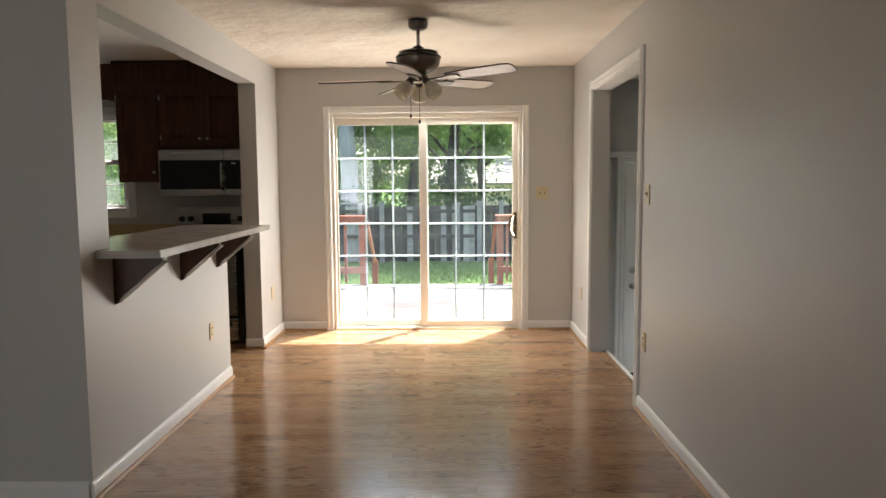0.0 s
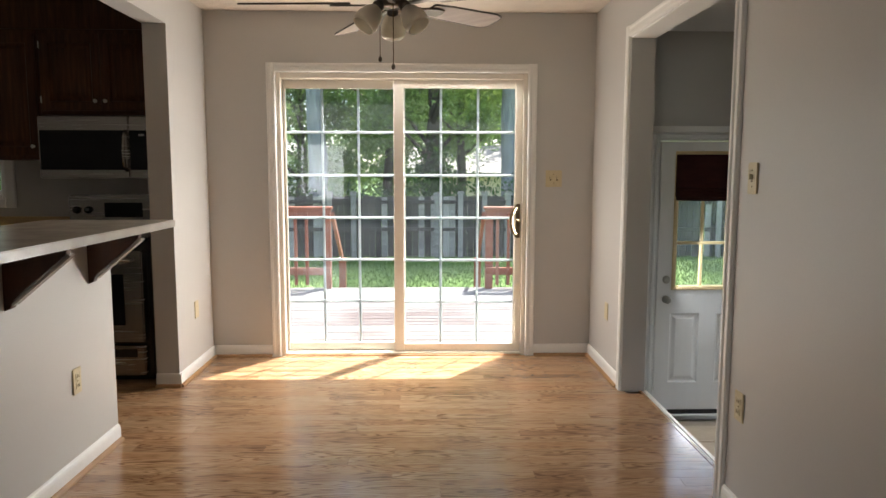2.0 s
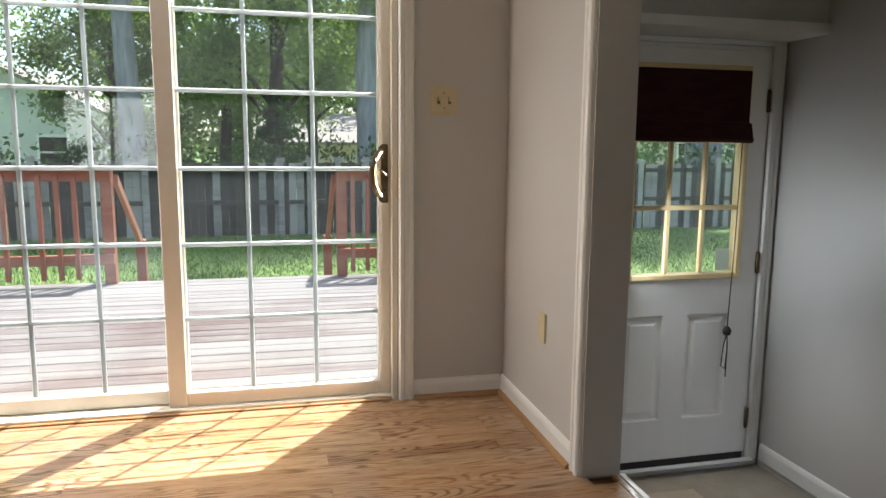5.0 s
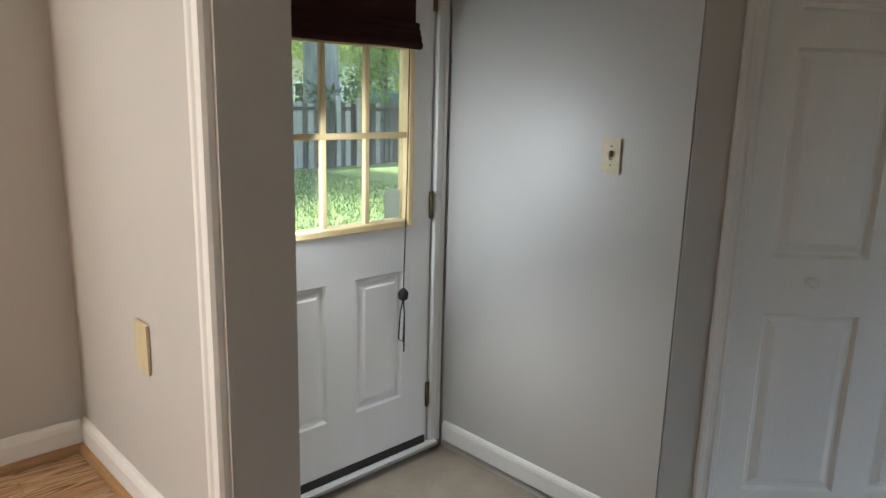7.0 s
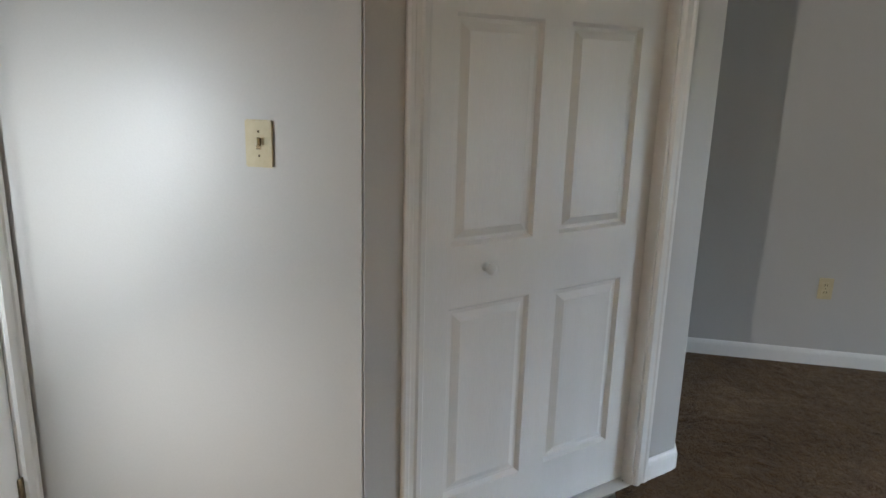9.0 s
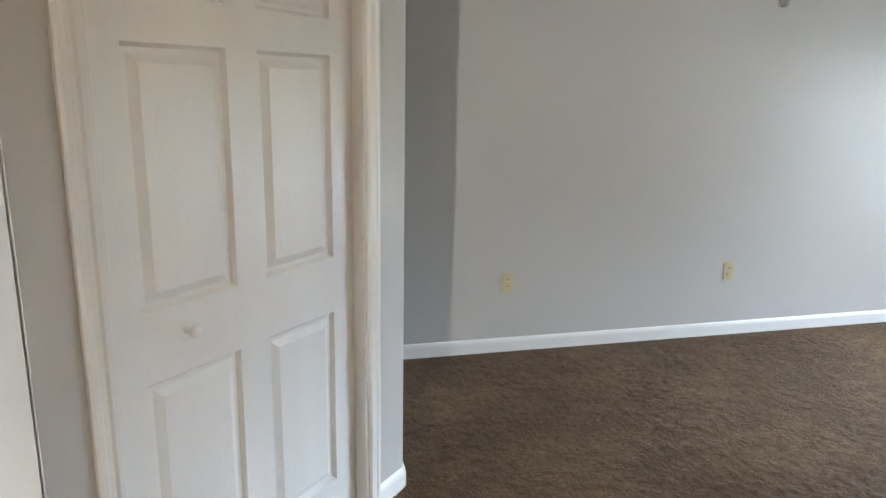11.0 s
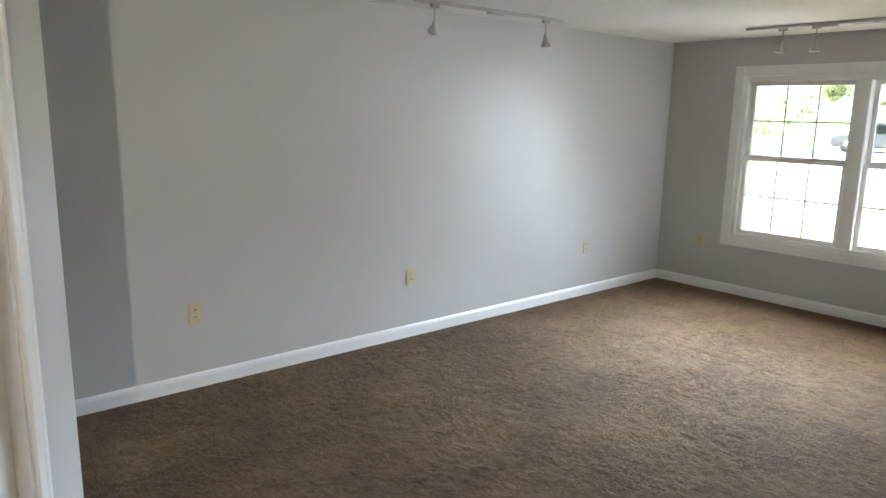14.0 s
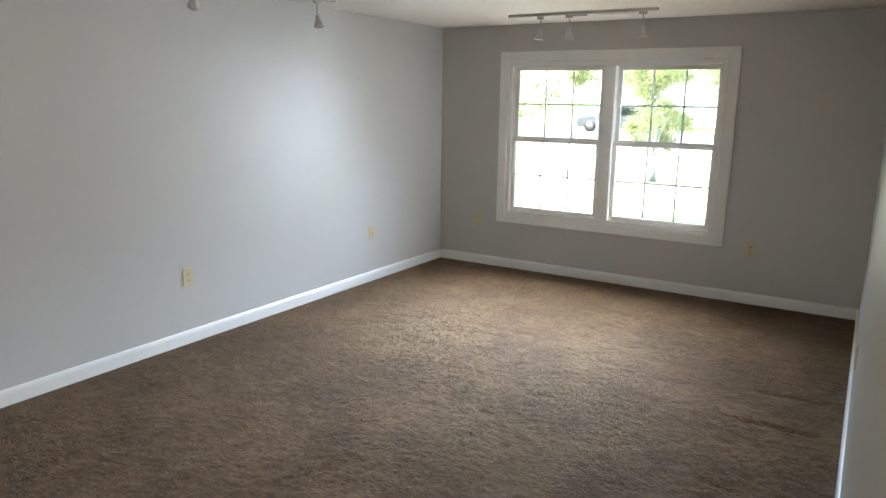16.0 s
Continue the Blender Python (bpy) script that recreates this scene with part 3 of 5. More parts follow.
def frame_bars(parent, name, x0, x1, y0, y1, z0, z1, left, right, bottom, top, material=VINYL, bevel=0.004):
    part(name, block(x0, x0 + left, y0, y1, z0, z1, bevel), material, parent)
    part(name, block(x1 - right, x1, y0, y1, z0, z1, bevel), material, parent)
    part(name, block(x0 + left, x1 - right, y0 + 0.001, y1 - 0.001, z0, z0 + bottom, bevel), material, parent)
    part(name, block(x0 + left, x1 - right, y0 + 0.001, y1 - 0.001, z1 - top, z1, bevel), material, parent)


def sliding_door():
    e = thing("door_1", (0, YB, 0), "white vinyl sliding glass door with grids, closed", "sliding door", kind="structure")
    casing(e, Matrix.Translation((-0.962, 0, 0)), 1.772, 2.026)
    frame_bars(e, "frame", -0.9615, 0.8095, 0.007, 0.159, 0.0, 2.0255, 0.030, 0.030, 0.022, 0.040)
    for k, (a, b, y) in enumerate(((-0.930, -0.062, 0.095), (-0.142, 0.778, 0.048))):
        p = part("door_panel", block(a, a + (0.016 if k == 0 else 0.072), y - 0.018, y + 0.018, 0.024, 1.983, 0.003), VINYL, e)
        part("stile", block(b - (0.076 if k == 0 else 0.052), b, y - 0.018, y + 0.018, 0.024, 1.983, 0.003), VINYL, p)
        g0, g1 = a + (0.016 if k == 0 else 0.072), b - (0.076 if k == 0 else 0.052)
        part("rail", block(g0, g1, y - 0.017, y + 0.017, 0.024, 0.082, 0.003), VINYL, p)
        part("rail", block(g0, g1, y - 0.017, y + 0.017, 1.925, 1.983, 0.003), VINYL, p)
        pane(p, g0, g1, y, 0.082, 1.925)
        muntins(p, g0, g1, y + 0.008, 0.082, 1.925, 3, 6)
    part("threshold", block(-0.9315, 0.7795, -0.010, 0.006, 0.0, 0.009, 0.003), SHOE_WOOD, e, "thin oak strip at the sill")
    h = part("handle", block(0.738, 0.768, 0.020, 0.0295, 0.862, 1.108, 0.003, 2), BRONZE, e, "dark bronze pull handle plate")
    pts = [(0.746 - 0.048 * math.sin(math.pi * i / 14) ** 0.55, 0.020 - 0.034 * math.sin(math.pi * i / 14) ** 0.5, 0.885 + 0.0143 * i) for i in range(15)]
    part("grip", tube(bmesh.new(), pts, [0.011 + 0.003 * math.sin(math.pi * i / 14) for i in range(15)], 12), BRONZE, h, "polished dark brass bow grip")
    for z in (0.885, 1.085):
        part("grip_boss", block(0.726, 0.766, 0.006, 0.0195, z - 0.016, z + 0.016, 0.005, 2), BRONZE, h)
    part("latch", tube(bmesh.new(), [(0.766, 0.012, 0.968), (0.752, 0.006, 0.985), (0.728, -0.004, 1.004)], 0.0045, 8), BRONZE, h, "thumb latch lever")
    for z in (0.915, 1.055):
        part("screw", lathe(bmesh.new(), ((0.005, 0), (0.003, 0.002)), 10, Matrix.Translation((0.753, 0.0199, z)) @ Matrix.Rotation(math.pi / 2, 4, "X")), RUBBER, h)
    return e


sliding_door()


# == back door ==
def raised_panel(bm, x0, x1, z0, z1, y, depth=0.014, w=0.028):
    """A moulded panel on a door face that looks to -y: a sunk groove and a raised field."""
    rings = []
    for inset, dy in ((0.0, 0.0), (w * 0.35, depth), (w * 0.75, depth), (w * 1.6, 0.002)):
        rings.append([bm.verts.new(c) for c in ((x0 + inset, y + dy, z0 + inset), (x1 - inset, y + dy, z0 + inset), (x1 - inset, y + dy, z1 - inset), (x0 + inset, y + dy, z1 - inset))])
    for a, b in zip(rings, rings[1:]):
        for i in range(4):
            bm.faces.new((a[i], a[(i + 1) % 4], b[(i + 1) % 4], b[i]))
    bm.faces.new(rings[-1])


def door_leaf(x0, x1, z0, z1, y, thick, panels, hole=None):
    """A leaf whose front looks to -y, with moulded panels let into it and, at will, a hole for glass."""
    bm = bmesh.new()
    cuts = list(panels) + ([hole] if hole else [])
    xs = sorted({x0, x1, *[c[0] for c in cuts], *[c[1] for c in cuts]})
    zs = sorted({z0, z1, *[c[2] for c in cuts], *[c[3] for c in cuts]})
    for a, b in zip(xs, xs[1:]):
        for c, d in zip(zs, zs[1:]):
            mx, mz = (a + b) / 2, (c + d) / 2
            if hole and hole[0] < mx < hole[1] and hole[2] < mz < hole[3]:
                continue
            inside = any(q[0] < mx < q[1] and q[2] < mz < q[3] for q in panels)
            if not inside:
                bm.faces.new([bm.verts.new(p) for p in ((a, y, c), (b, y, c), (b, y, d), (a, y, d))])
            bm.faces.new([bm.verts.new(p) for p in ((a, y + thick, d), (b, y + thick, d), (b, y + thick, c), (a, y + thick, c))])
    for q in panels:
        raised_panel(bm, *q, y)
    for (a, b, c, d) in [(x0, x1, z0, z1)] + ([hole] if hole else []):
        loop = ((a, c), (b, c), (b, d), (a, d))
        for (p, q), (r, s) in zip(loop, loop[1:] + loop[:1]):
            bm.faces.new([bm.verts.new(v) for v in ((p, y, q), (r, y, s), (r, y + thick, s), (p, y + thick, q))])
    bmesh.ops.remove_doubles(bm, verts=bm.verts, dist=1e-5)
    bmesh.ops.recalc_face_normals(bm, faces=bm.faces)
    return bm


def knob(parent, x, y, z, name="doorknob", r=0.026):
    m = Matrix.Translation((x, y, z)) @ Matrix.Rotation(math.pi / 2, 4, "X")
    part(name, lathe(bmesh.new(), ((r * 1.1, 0), (r * 1.1, 0.006), (r * 0.45, 0.010), (r * 0.4, 0.028), (r * 0.9, 0.036), (r, 0.048), (r * 0.8, 0.058), (r * 0.3, 0.062)), 20, m), NICKEL, parent, "worn nickel knob")


def hinge(parent, x, y, z, h=0.10):
    bm = block(x - 0.004, x + 0.018, y - 0.002, y + 0.002, z - h / 2, z + h / 2)
    lathe(bm, ((0.0065, -h / 2 - 0.004), (0.0065, h / 2 + 0.004)), 10, Matrix.Translation((x, y - 0.007, z)))
    part("hinge", bm, BRONZE, parent, "tarnished brass hinge")


def back_door():
    Y = 7.05
    e = thing("door_2", (0, Y, 0), "white panelled back door with a nine-pane window, closed", "door", kind="structure")
    frame_bars(e, "jamb", 1.7755, 2.6395, 0.011, 0.149, -0.4895, 1.5845, 0.020, 0.020, 0.018, 0.020, TRIM, 0.002)
    leaf = part("leaf", door_leaf(1.798, 2.617, -0.445, 1.560, 0.0, 0.044, [(1.905, 2.125, -0.235, 0.295), (2.255, 2.485, -0.235, 0.295)], (1.930, 2.500, 0.495, 1.465)), DOOR_PAINT, e)
    part("bottom_sweep", block(1.802, 2.613, -0.006, 0.040, -0.478, -0.4455), RUBBER, leaf, "black rubber sweep")
    frame_bars(leaf, "glazing_frame", 1.905, 2.525, -0.012, 0.052, 0.470, 1.490, 0.030, 0.030, 0.030, 0.030, WARM_PVC, 0.005)
    ob = part("pane", block(1.935, 2.495, 0.020, 0.024, 0.50, 1.46), HAZY_GLASS, leaf, "clear glass with a little haze")
    ob.visible_shadow = False
    muntins(leaf, 1.935, 2.495, 0.010, 0.50, 1.46, 3, 3, 0.022, 0.020, WARM_PVC)
    bm = bmesh.new()
    bm.faces.new([bm.verts.new(v) for v in ((2.405, 0.019, 0.508), (2.480, 0.019, 0.508), (2.480, 0.019, 0.615), (2.405, 0.019, 0.615))])
    part("sticker", bm, PAPER, leaf, "white paper sticker on the glass")
    knob(leaf, 1.868, 0, 0.399)
    part("deadbolt", lathe(bmesh.new(), ((0.030, 0), (0.030, 0.006), (0.024, 0.014), (0.012, 0.018)), 20, Matrix.Translation((1.868, 0, 0.547)) @ Matrix.Rotation(math.pi / 2, 4, "X")), NICKEL, leaf, "round nickel deadbolt")
    for z in (-0.262, 0.544, 1.33):
        hinge(leaf, 2.622, 0.0, z)
    for a, b in ((1.7115, 1.7755), (2.6395, 2.7035)):
        m = Matrix.Translation((1.7755 if a < 2 else 2.6395, 0.0095, DEN))
        bm = casing_bar(1.584 - DEN + 0.026, -1 if a < 2 else 1)
        bmesh.ops.transform(bm, matrix=m, verts=bm.verts)
        part("casing", bm, TRIM, e)
    part("casing", block(1.7755, 2.6395, -0.006, 0.0095, 1.5855, 1.609, 0.003), TRIM, e)
    part("threshold", block(1.745, 2.668, -0.030, 0.010, DEN, DEN + 0.010, 0.004, 2), TRIM, e, "white painted threshold")
    return e


back_door()


def roman_shade():
    e = thing("roman_shade", (2.205, 7.038, 1.46), "dark burgundy cloth roman shade, half raised on the back door", "window shade")
    bm = block(-0.30, 0.30, -0.022, -0.004, -0.300, 0.005, 0.004)
    part("cloth", bm, SHADE_CLOTH, e)
    for k in range(4):
        z = -0.245 - 0.022 * k
        bm = bmesh.new()
        pts = [(-0.302, -0.024 - 0.006 * k, z), (-0.1, -0.030 - 0.006 * k, z - 0.004), (0.12, -0.028 - 0.006 * k, z - 0.002), (0.302, -0.024 - 0.006 * k, z - 0.006)]
        part("fold", tube(bm, pts, 0.015, 8), SHADE_CLOTH, e)
    part("cord", tube(bmesh.new(), [(0.262, -0.030, -0.30), (0.255, -0.034, -0.8), (0.245, -0.032, -1.23)], 0.0025, 6), CORD, e)
    bm = lathe(bmesh.new(), ((0.008, -0.02), (0.019, -0.012), (0.021, 0.010), (0.012, 0.024), (0.004, 0.030)), 12, Matrix.Translation((0.245, -0.032, -1.25)))
    part("cord_knot", bm, CORD, e)
    for dx, drop in ((-0.016, 0.16), (0.006, 0.20)):
        pts = [(0.245, -0.032, -1.26), (0.245 + dx, -0.034, -1.32), (0.241 + dx * 1.3, -0.036, -1.26 - drop), (0.249 + dx * 0.2, -0.034, -1.26 - drop - 0.02), (0.251, -0.034, -1.33), (0.246, -0.032, -1.26)]
        part("cord_loop", tube(bmesh.new(), pts, 0.0028, 6), CORD, e)
    return e


roman_shade()


# == closet door ==
def closet_door():
    e = thing("door_3", DIAG, "white six-panel closet door, closed", "door", kind="structure")
    rows = ((-0.293, 0.320), (0.503, 1.130), (1.235, 1.430))
    panels = [(a, b, c, d) for a, b in ((-2.048, -1.749), (-1.643, -1.345)) for c, d in rows]
    leaf = part("leaf", door_leaf(-2.150, -1.240, -0.475, 1.545, 6.223, 0.035, panels), DOOR_PAINT, e)
    m = Matrix.Translation((-1.921, 6.223, 0.431)) @ Matrix.Rotation(math.pi / 2, 4, "X")
    part("knob", lathe(bmesh.new(), ((0.014, 0), (0.013, 0.004), (0.008, 0.010), (0.012, 0.018), (0.017, 0.026), (0.016, 0.034), (0.008, 0.040)), 18, m), DOOR_PAINT, leaf, "small white round knob")
    frame_bars(e, "jamb", -2.1645, -1.2255, 6.176, 6.28, -0.489, 1.559, 0.012, 0.012, 0.001, 0.010, TRIM, 0.001)
    casing(e, Matrix.Translation((-2.163, 6.1795, DEN)), 0.936, 1.558 - DEN)
    return e


closet_door()


# == family window ==
def double_window():
    e = thing("window_1", (0, -0.26, 0), "white double-hung twin window with grids and wide casing", "window", kind="structure")
    x0, x1, z0, z1 = 2.40, 4.24, 0.02, 1.38
    for a, b, c, d in ((x0 - 0.082, x0, z0 - 0.08, z1 + 0.082), (x1, x1 + 0.082, z0 - 0.08, z1 + 0.082), (x0, x1, z1, z1 + 0.081), (x0, x1, z0 - 0.08, z0)):
        bm = block(a, b, 0.0, 0.018, c, d, 0.005, 2)
        part("casing", bm, TRIM, e)
    frame_bars(e, "window_frame", x0 + 0.0005, x1 - 0.0005, -0.139, 0.010, z0 + 0.0005, z1 - 0.0005, 0.038, 0.038, 0.030, 0.045, TRIM, 0.004)
    part("mullion", block(3.265, 3.375, -0.130, 0.012, z0 + 0.031, z1 - 0.046, 0.006), TRIM, e)
    for a, b in ((x0 + 0.0385, 3.2645), (3.3755, x1 - 0.0385)):
        for lo, hi, y in ((0.052, 0.715, -0.035), (0.690, 1.334, -0.075)):
            s = part("sash", block(a, a + 0.034, y - 0.016, y + 0.016, lo, hi, 0.003), TRIM, e)
            part("stile", block(b - 0.034, b, y - 0.016, y + 0.016, lo, hi, 0.003), TRIM, s)
            part("rail", block(a + 0.034, b - 0.034, y - 0.015, y + 0.015, lo, lo + 0.036, 0.003), TRIM, s)
            part("rail", block(a + 0.034, b - 0.034, y - 0.015, y + 0.015, hi - 0.034, hi, 0.003), TRIM, s)
            pane(s, a + 0.034, b - 0.034, y, lo + 0.036, hi - 0.034)
            muntins(s, a + 0.034, b - 0.034, y - 0.008, lo + 0.036, hi - 0.034, 3, 2, 0.015, 0.008, GRID_BAR)
        for dx in (0.22, 0.66):
            part("sash_lock", block(a + dx, a + dx + 0.055, -0.058, -0.020, 0.7155, 0.732, 0.005), VINYL, e)
    return e


double_window()


# Window added to carry the fill lamp; never in view.
def added_window():
    e = thing("window_3_added", (0, -3.6, 0), "added unseen window that gives the living room fill light", "window", kind="structure")
    frame_bars(e, "window_frame", -3.4995, -1.7005, -0.139, 0.0, 0.7005, 1.9995, 0.05, 0.05, 0.05, 0.05, TRIM, 0.004)
    part("mullion", block(-2.64, -2.56, -0.13, -0.01, 0.7505, 1.9495, 0.004), TRIM, e)
    pane(e, -3.449, -2.641, -0.09, 0.751, 1.949)
    pane(e, -2.559, -1.751, -0.09, 0.751, 1.949)


added_window()


# == kitchen ==
def kitchen_window():
    e = thing("window_2", (0, YB, 0), "white double-hung kitchen window with grids", "window", kind="structure")
    x0, x1, z0, z1 = -3.66, -2.86, 1.14, 2.03
    for a, b, c, d in ((x0 - 0.07, x0, z0 - 0.06, z1 + 0.07), (x1, x1 + 0.07, z0 - 0.06, z1 + 0.07), (x0, x1, z1, z1 + 0.069), (x0, x1, z0 - 0.06, z0)):
        part("casing", block(a, b, -0.016, 0.0, c, d, 0.004), TRIM, e)
    frame_bars(e, "window_frame", x0 + 0.0005, x1 - 0.0005, -0.005, 0.158, z0 + 0.0005, z1 - 0.0005, 0.025, 0.025, 0.03, 0.03, TRIM, 0.003)
    for lo, hi, y in ((1.172, 1.605, 0.05), (1.585, 1.998, 0.09)):
        s = part("sash", block(x0 + 0.026, x0 + 0.056, y - 0.015, y + 0.015, lo, hi, 0.003), TRIM, e)
        part("stile", block(x1 - 0.056, x1 - 0.026, y - 0.015, y + 0.015, lo, hi, 0.003), TRIM, s)
        part("rail", block(x0 + 0.056, x1 - 0.056, y - 0.014, y + 0.014, lo, lo + 0.03, 0.003), TRIM, s)
        part("rail", block(x0 + 0.056, x1 - 0.056, y - 0.014, y + 0.014, hi - 0.03, hi, 0.003), TRIM, s)
        pane(s, x0 + 0.056, x1 - 0.056, y, lo + 0.03, hi - 0.03, HAZY_GLASS)
        muntins(s, x0 + 0.056, x1 - 0.056, y - 0.006, lo + 0.03, hi - 0.03, 3, 2, 0.012, 0.008, VINYL)
    part("sash_lock", block(-3.02, -2.95, 0.03, 0.06, 1.6055, 1.622, 0.004), BRONZE, e, "dark metal sash lock")
    return e


kitchen_window()


def cabinet(x0, x1, y0, y1, z0, z1, doors, label, drawer=False):
    """A wall or base cabinet: a carcass and panelled doors that look to -y, each with its pulls."""
    e = thing("kitchen_cabinet", (x0, y0, z0), label, "cabinet", "kitchen cabinets")
    w, d, h = x1 - x0, y1 - y0, z1 - z0
    part("body", block(0, w, 0.0, d, 0, h, 0.002), CAB, e)
    n = len(doors)
    for i, side in enumerate(doors):
        a, b = 0.012 + (w - 0.024) * i / n + 0.004, 0.012 + (w - 0.024) * (i + 1) / n - 0.004
        c0, c1 = 0.025, h - 0.03 - (0.17 if drawer else 0)
        bm = door_leaf(a, b, c0, c1, -0.019, 0.0185, [(a + 0.05, b - 0.05, c0 + 0.055, c1 - 0.055)])
        leaf = part("door", bm, CAB, e)
        kx = b - 0.028 if side == "r" else a + 0.028
        kz = c0 + 0.06 if z0 > 1 else c1 - 0.06
        part("knob", lathe(bmesh.new(), ((0.006, 0), (0.005, 0.012), (0.012, 0.018), (0.013, 0.024), (0.006, 0.029)), 14, Matrix.Translation((kx, -0.019, kz)) @ Matrix.Rotation(math.pi / 2, 4, "X")), NICKEL, leaf, "small nickel knob")
        hx = a - 0.004 if side == "r" else b + 0.004
        for hz in (c0 + 0.07, c1 - 0.07):
            part("hinge", block(hx - 0.004, hx + 0.004, -0.024, -0.001, hz - 0.022, hz + 0.022, 0.002), NICKEL, leaf)
        if drawer:
            part("drawer_front", block(a, b, -0.019, -0.0005, h - 0.18, h - 0.03, 0.004), CAB, e)
    return e


cabinet(-2.78, -2.405, 6.64, YB, 1.41, 2.24, "r", "dark stained oak wall cabinet beside the window")
cabinet(-2.400, -1.610, 6.64, YB, 1.70, 2.24, "rl", "dark stained oak wall cabinet above the microwave")
cabinet(-4.10, -3.74, 6.64, YB, 1.41, 2.24, "l", "dark stained oak wall cabinet beside the window")
cabinet(-3.00, -2.405, 6.36, YB, 0.0, 0.88, "r", "dark stained oak base cabinet under a tan worktop", True)
cabinet(-3.60, -3.005, 6.36, YB, 0.0, 0.88, "rl", "dark stained oak sink base cabinet", True)
val = thing("valance_board", (0, 6.66, 2.24), "dark scalloped wooden valance board above the kitchen window", "valance")
bm = bmesh.new()
pts = [(-3.74, 0.2), (-3.74, -0.13)] + [(-3.74 + 0.96 * i / 24, -0.13 + 0.022 * abs(math.sin(math.pi * i / 6)) + (0.02 if 8 < i < 16 else 0)) for i in range(1, 24)] + [(-2.78, -0.13), (-2.78, 0.2)]
prism(bm, pts, 1, 0.0, 0.02)
part("board", bm, CAB, val)
sof = thing("cabinet_fascia", (0, 6.63, 2.2405), "dark wooden fascia board between cabinets and ceiling", "fascia")
part("board", block(-2.78, -1.61, 0.0, 0.34, 0.0, 0.218, 0.003), CAB, sof)
part("moulding", block(-2.79, -1.61, -0.022, -0.0005, 0.185, 0.2175, 0.006, 2), CAB, sof)
ct = thing("countertop", (0, 6.34, 0.8805), "tan laminate kitchen countertop with a backsplash lip", "countertop")
part("slab", block(-3.62, -2.41, 0.0, 0.638, 0.0, 0.038, 0.008, 2), TAN_TOP, ct)
part("backsplash", block(-3.62, -2.41, 0.615, 0.639, 0.0385, 0.14, 0.004), TAN_TOP, ct)


def faucet():
    e = thing("faucet", (-3.275, 6.855, 0.919), "chrome single-lever kitchen faucet behind the sink", "faucet")
    part("base", lathe(bmesh.new(), ((0.028, 0.0), (0.028, 0.006), (0.022, 0.012), (0.020, 0.10), (0.022, 0.135), (0.018, 0.15)), 20), CHROME, e)
    pts = [(0, -0.01, 0.11), (0, -0.06, 0.145), (0, -0.12, 0.15), (0, -0.165, 0.13)]
    part("spout", tube(bmesh.new(), pts, 0.012, 10), CHROME, e)
    part("lever", tube(bmesh.new(), [(0, 0, 0.15), (0.004, -0.015, 0.175), (0.022, -0.05, 0.215)], 0.008, 8), CHROME, e)
    return e


def sink():
    e = thing("kitchen_sink", (-3.28, 6.62, 0.9186), "steel drop-in kitchen sink in the tan worktop", "sink")
    for a, b, c, d in ((-0.30, 0.36, -0.21, -0.185), (-0.30, 0.36, 0.155, 0.18), (-0.30, -0.275, -0.1845, 0.1545), (0.335, 0.36, -0.1845, 0.1545)):
        part("rim", block(a, b, c, d, 0.0, 0.007, 0.003, 2), STEEL, e)
    # Flat sheet at rim height; the basin's shade is put into its colour.
    part("basin", block(-0.2745, 0.3345, -0.1845, 0.1545, 0.0, 0.002), SHADED_STEEL, e, "flat steel sheet coloured as a shaded basin")
    return e


def pendant_lamp():
    e = thing("pendant_lamp", (-3.255, 6.80, 0.0), "small bronze pendant lamp with a frosted bell shade", "pendant lamp")
    part("canopy", lathe(bmesh.new(), ((0.05, 2.418), (0.055, 2.432), (0.055, 2.4395)), 20), PEWTER, e)
    pts = [(0, 0, 2.42), (0, 0, 2.09), (0.018, 0, 2.065), (0.022, 0, 2.035), (0.0, 0, 2.005), (-0.02, 0, 1.98), (-0.016, 0, 1.955), (0.010, 0, 1.948), (0.020, 0, 1.962)]
    part("scroll_stem", tube(bmesh.new(), pts, 0.006, 8), PEWTER, e)
    part("socket", lathe(bmesh.new(), ((0.006, 1.95), (0.016, 1.93), (0.030, 1.895)), 16), PEWTER, e)
    part("shade", lathe(bmesh.new(), ((0.026, 1.894), (0.040, 1.868), (0.052, 1.82), (0.070, 1.785), (0.076, 1.768), (0.073, 1.769), (0.050, 1.818), (0.036, 1.866), (0.010, 1.885)), 24), FROST, e, "frosted glass bell shade")
    return e


faucet()
sink()
pendant_lamp()


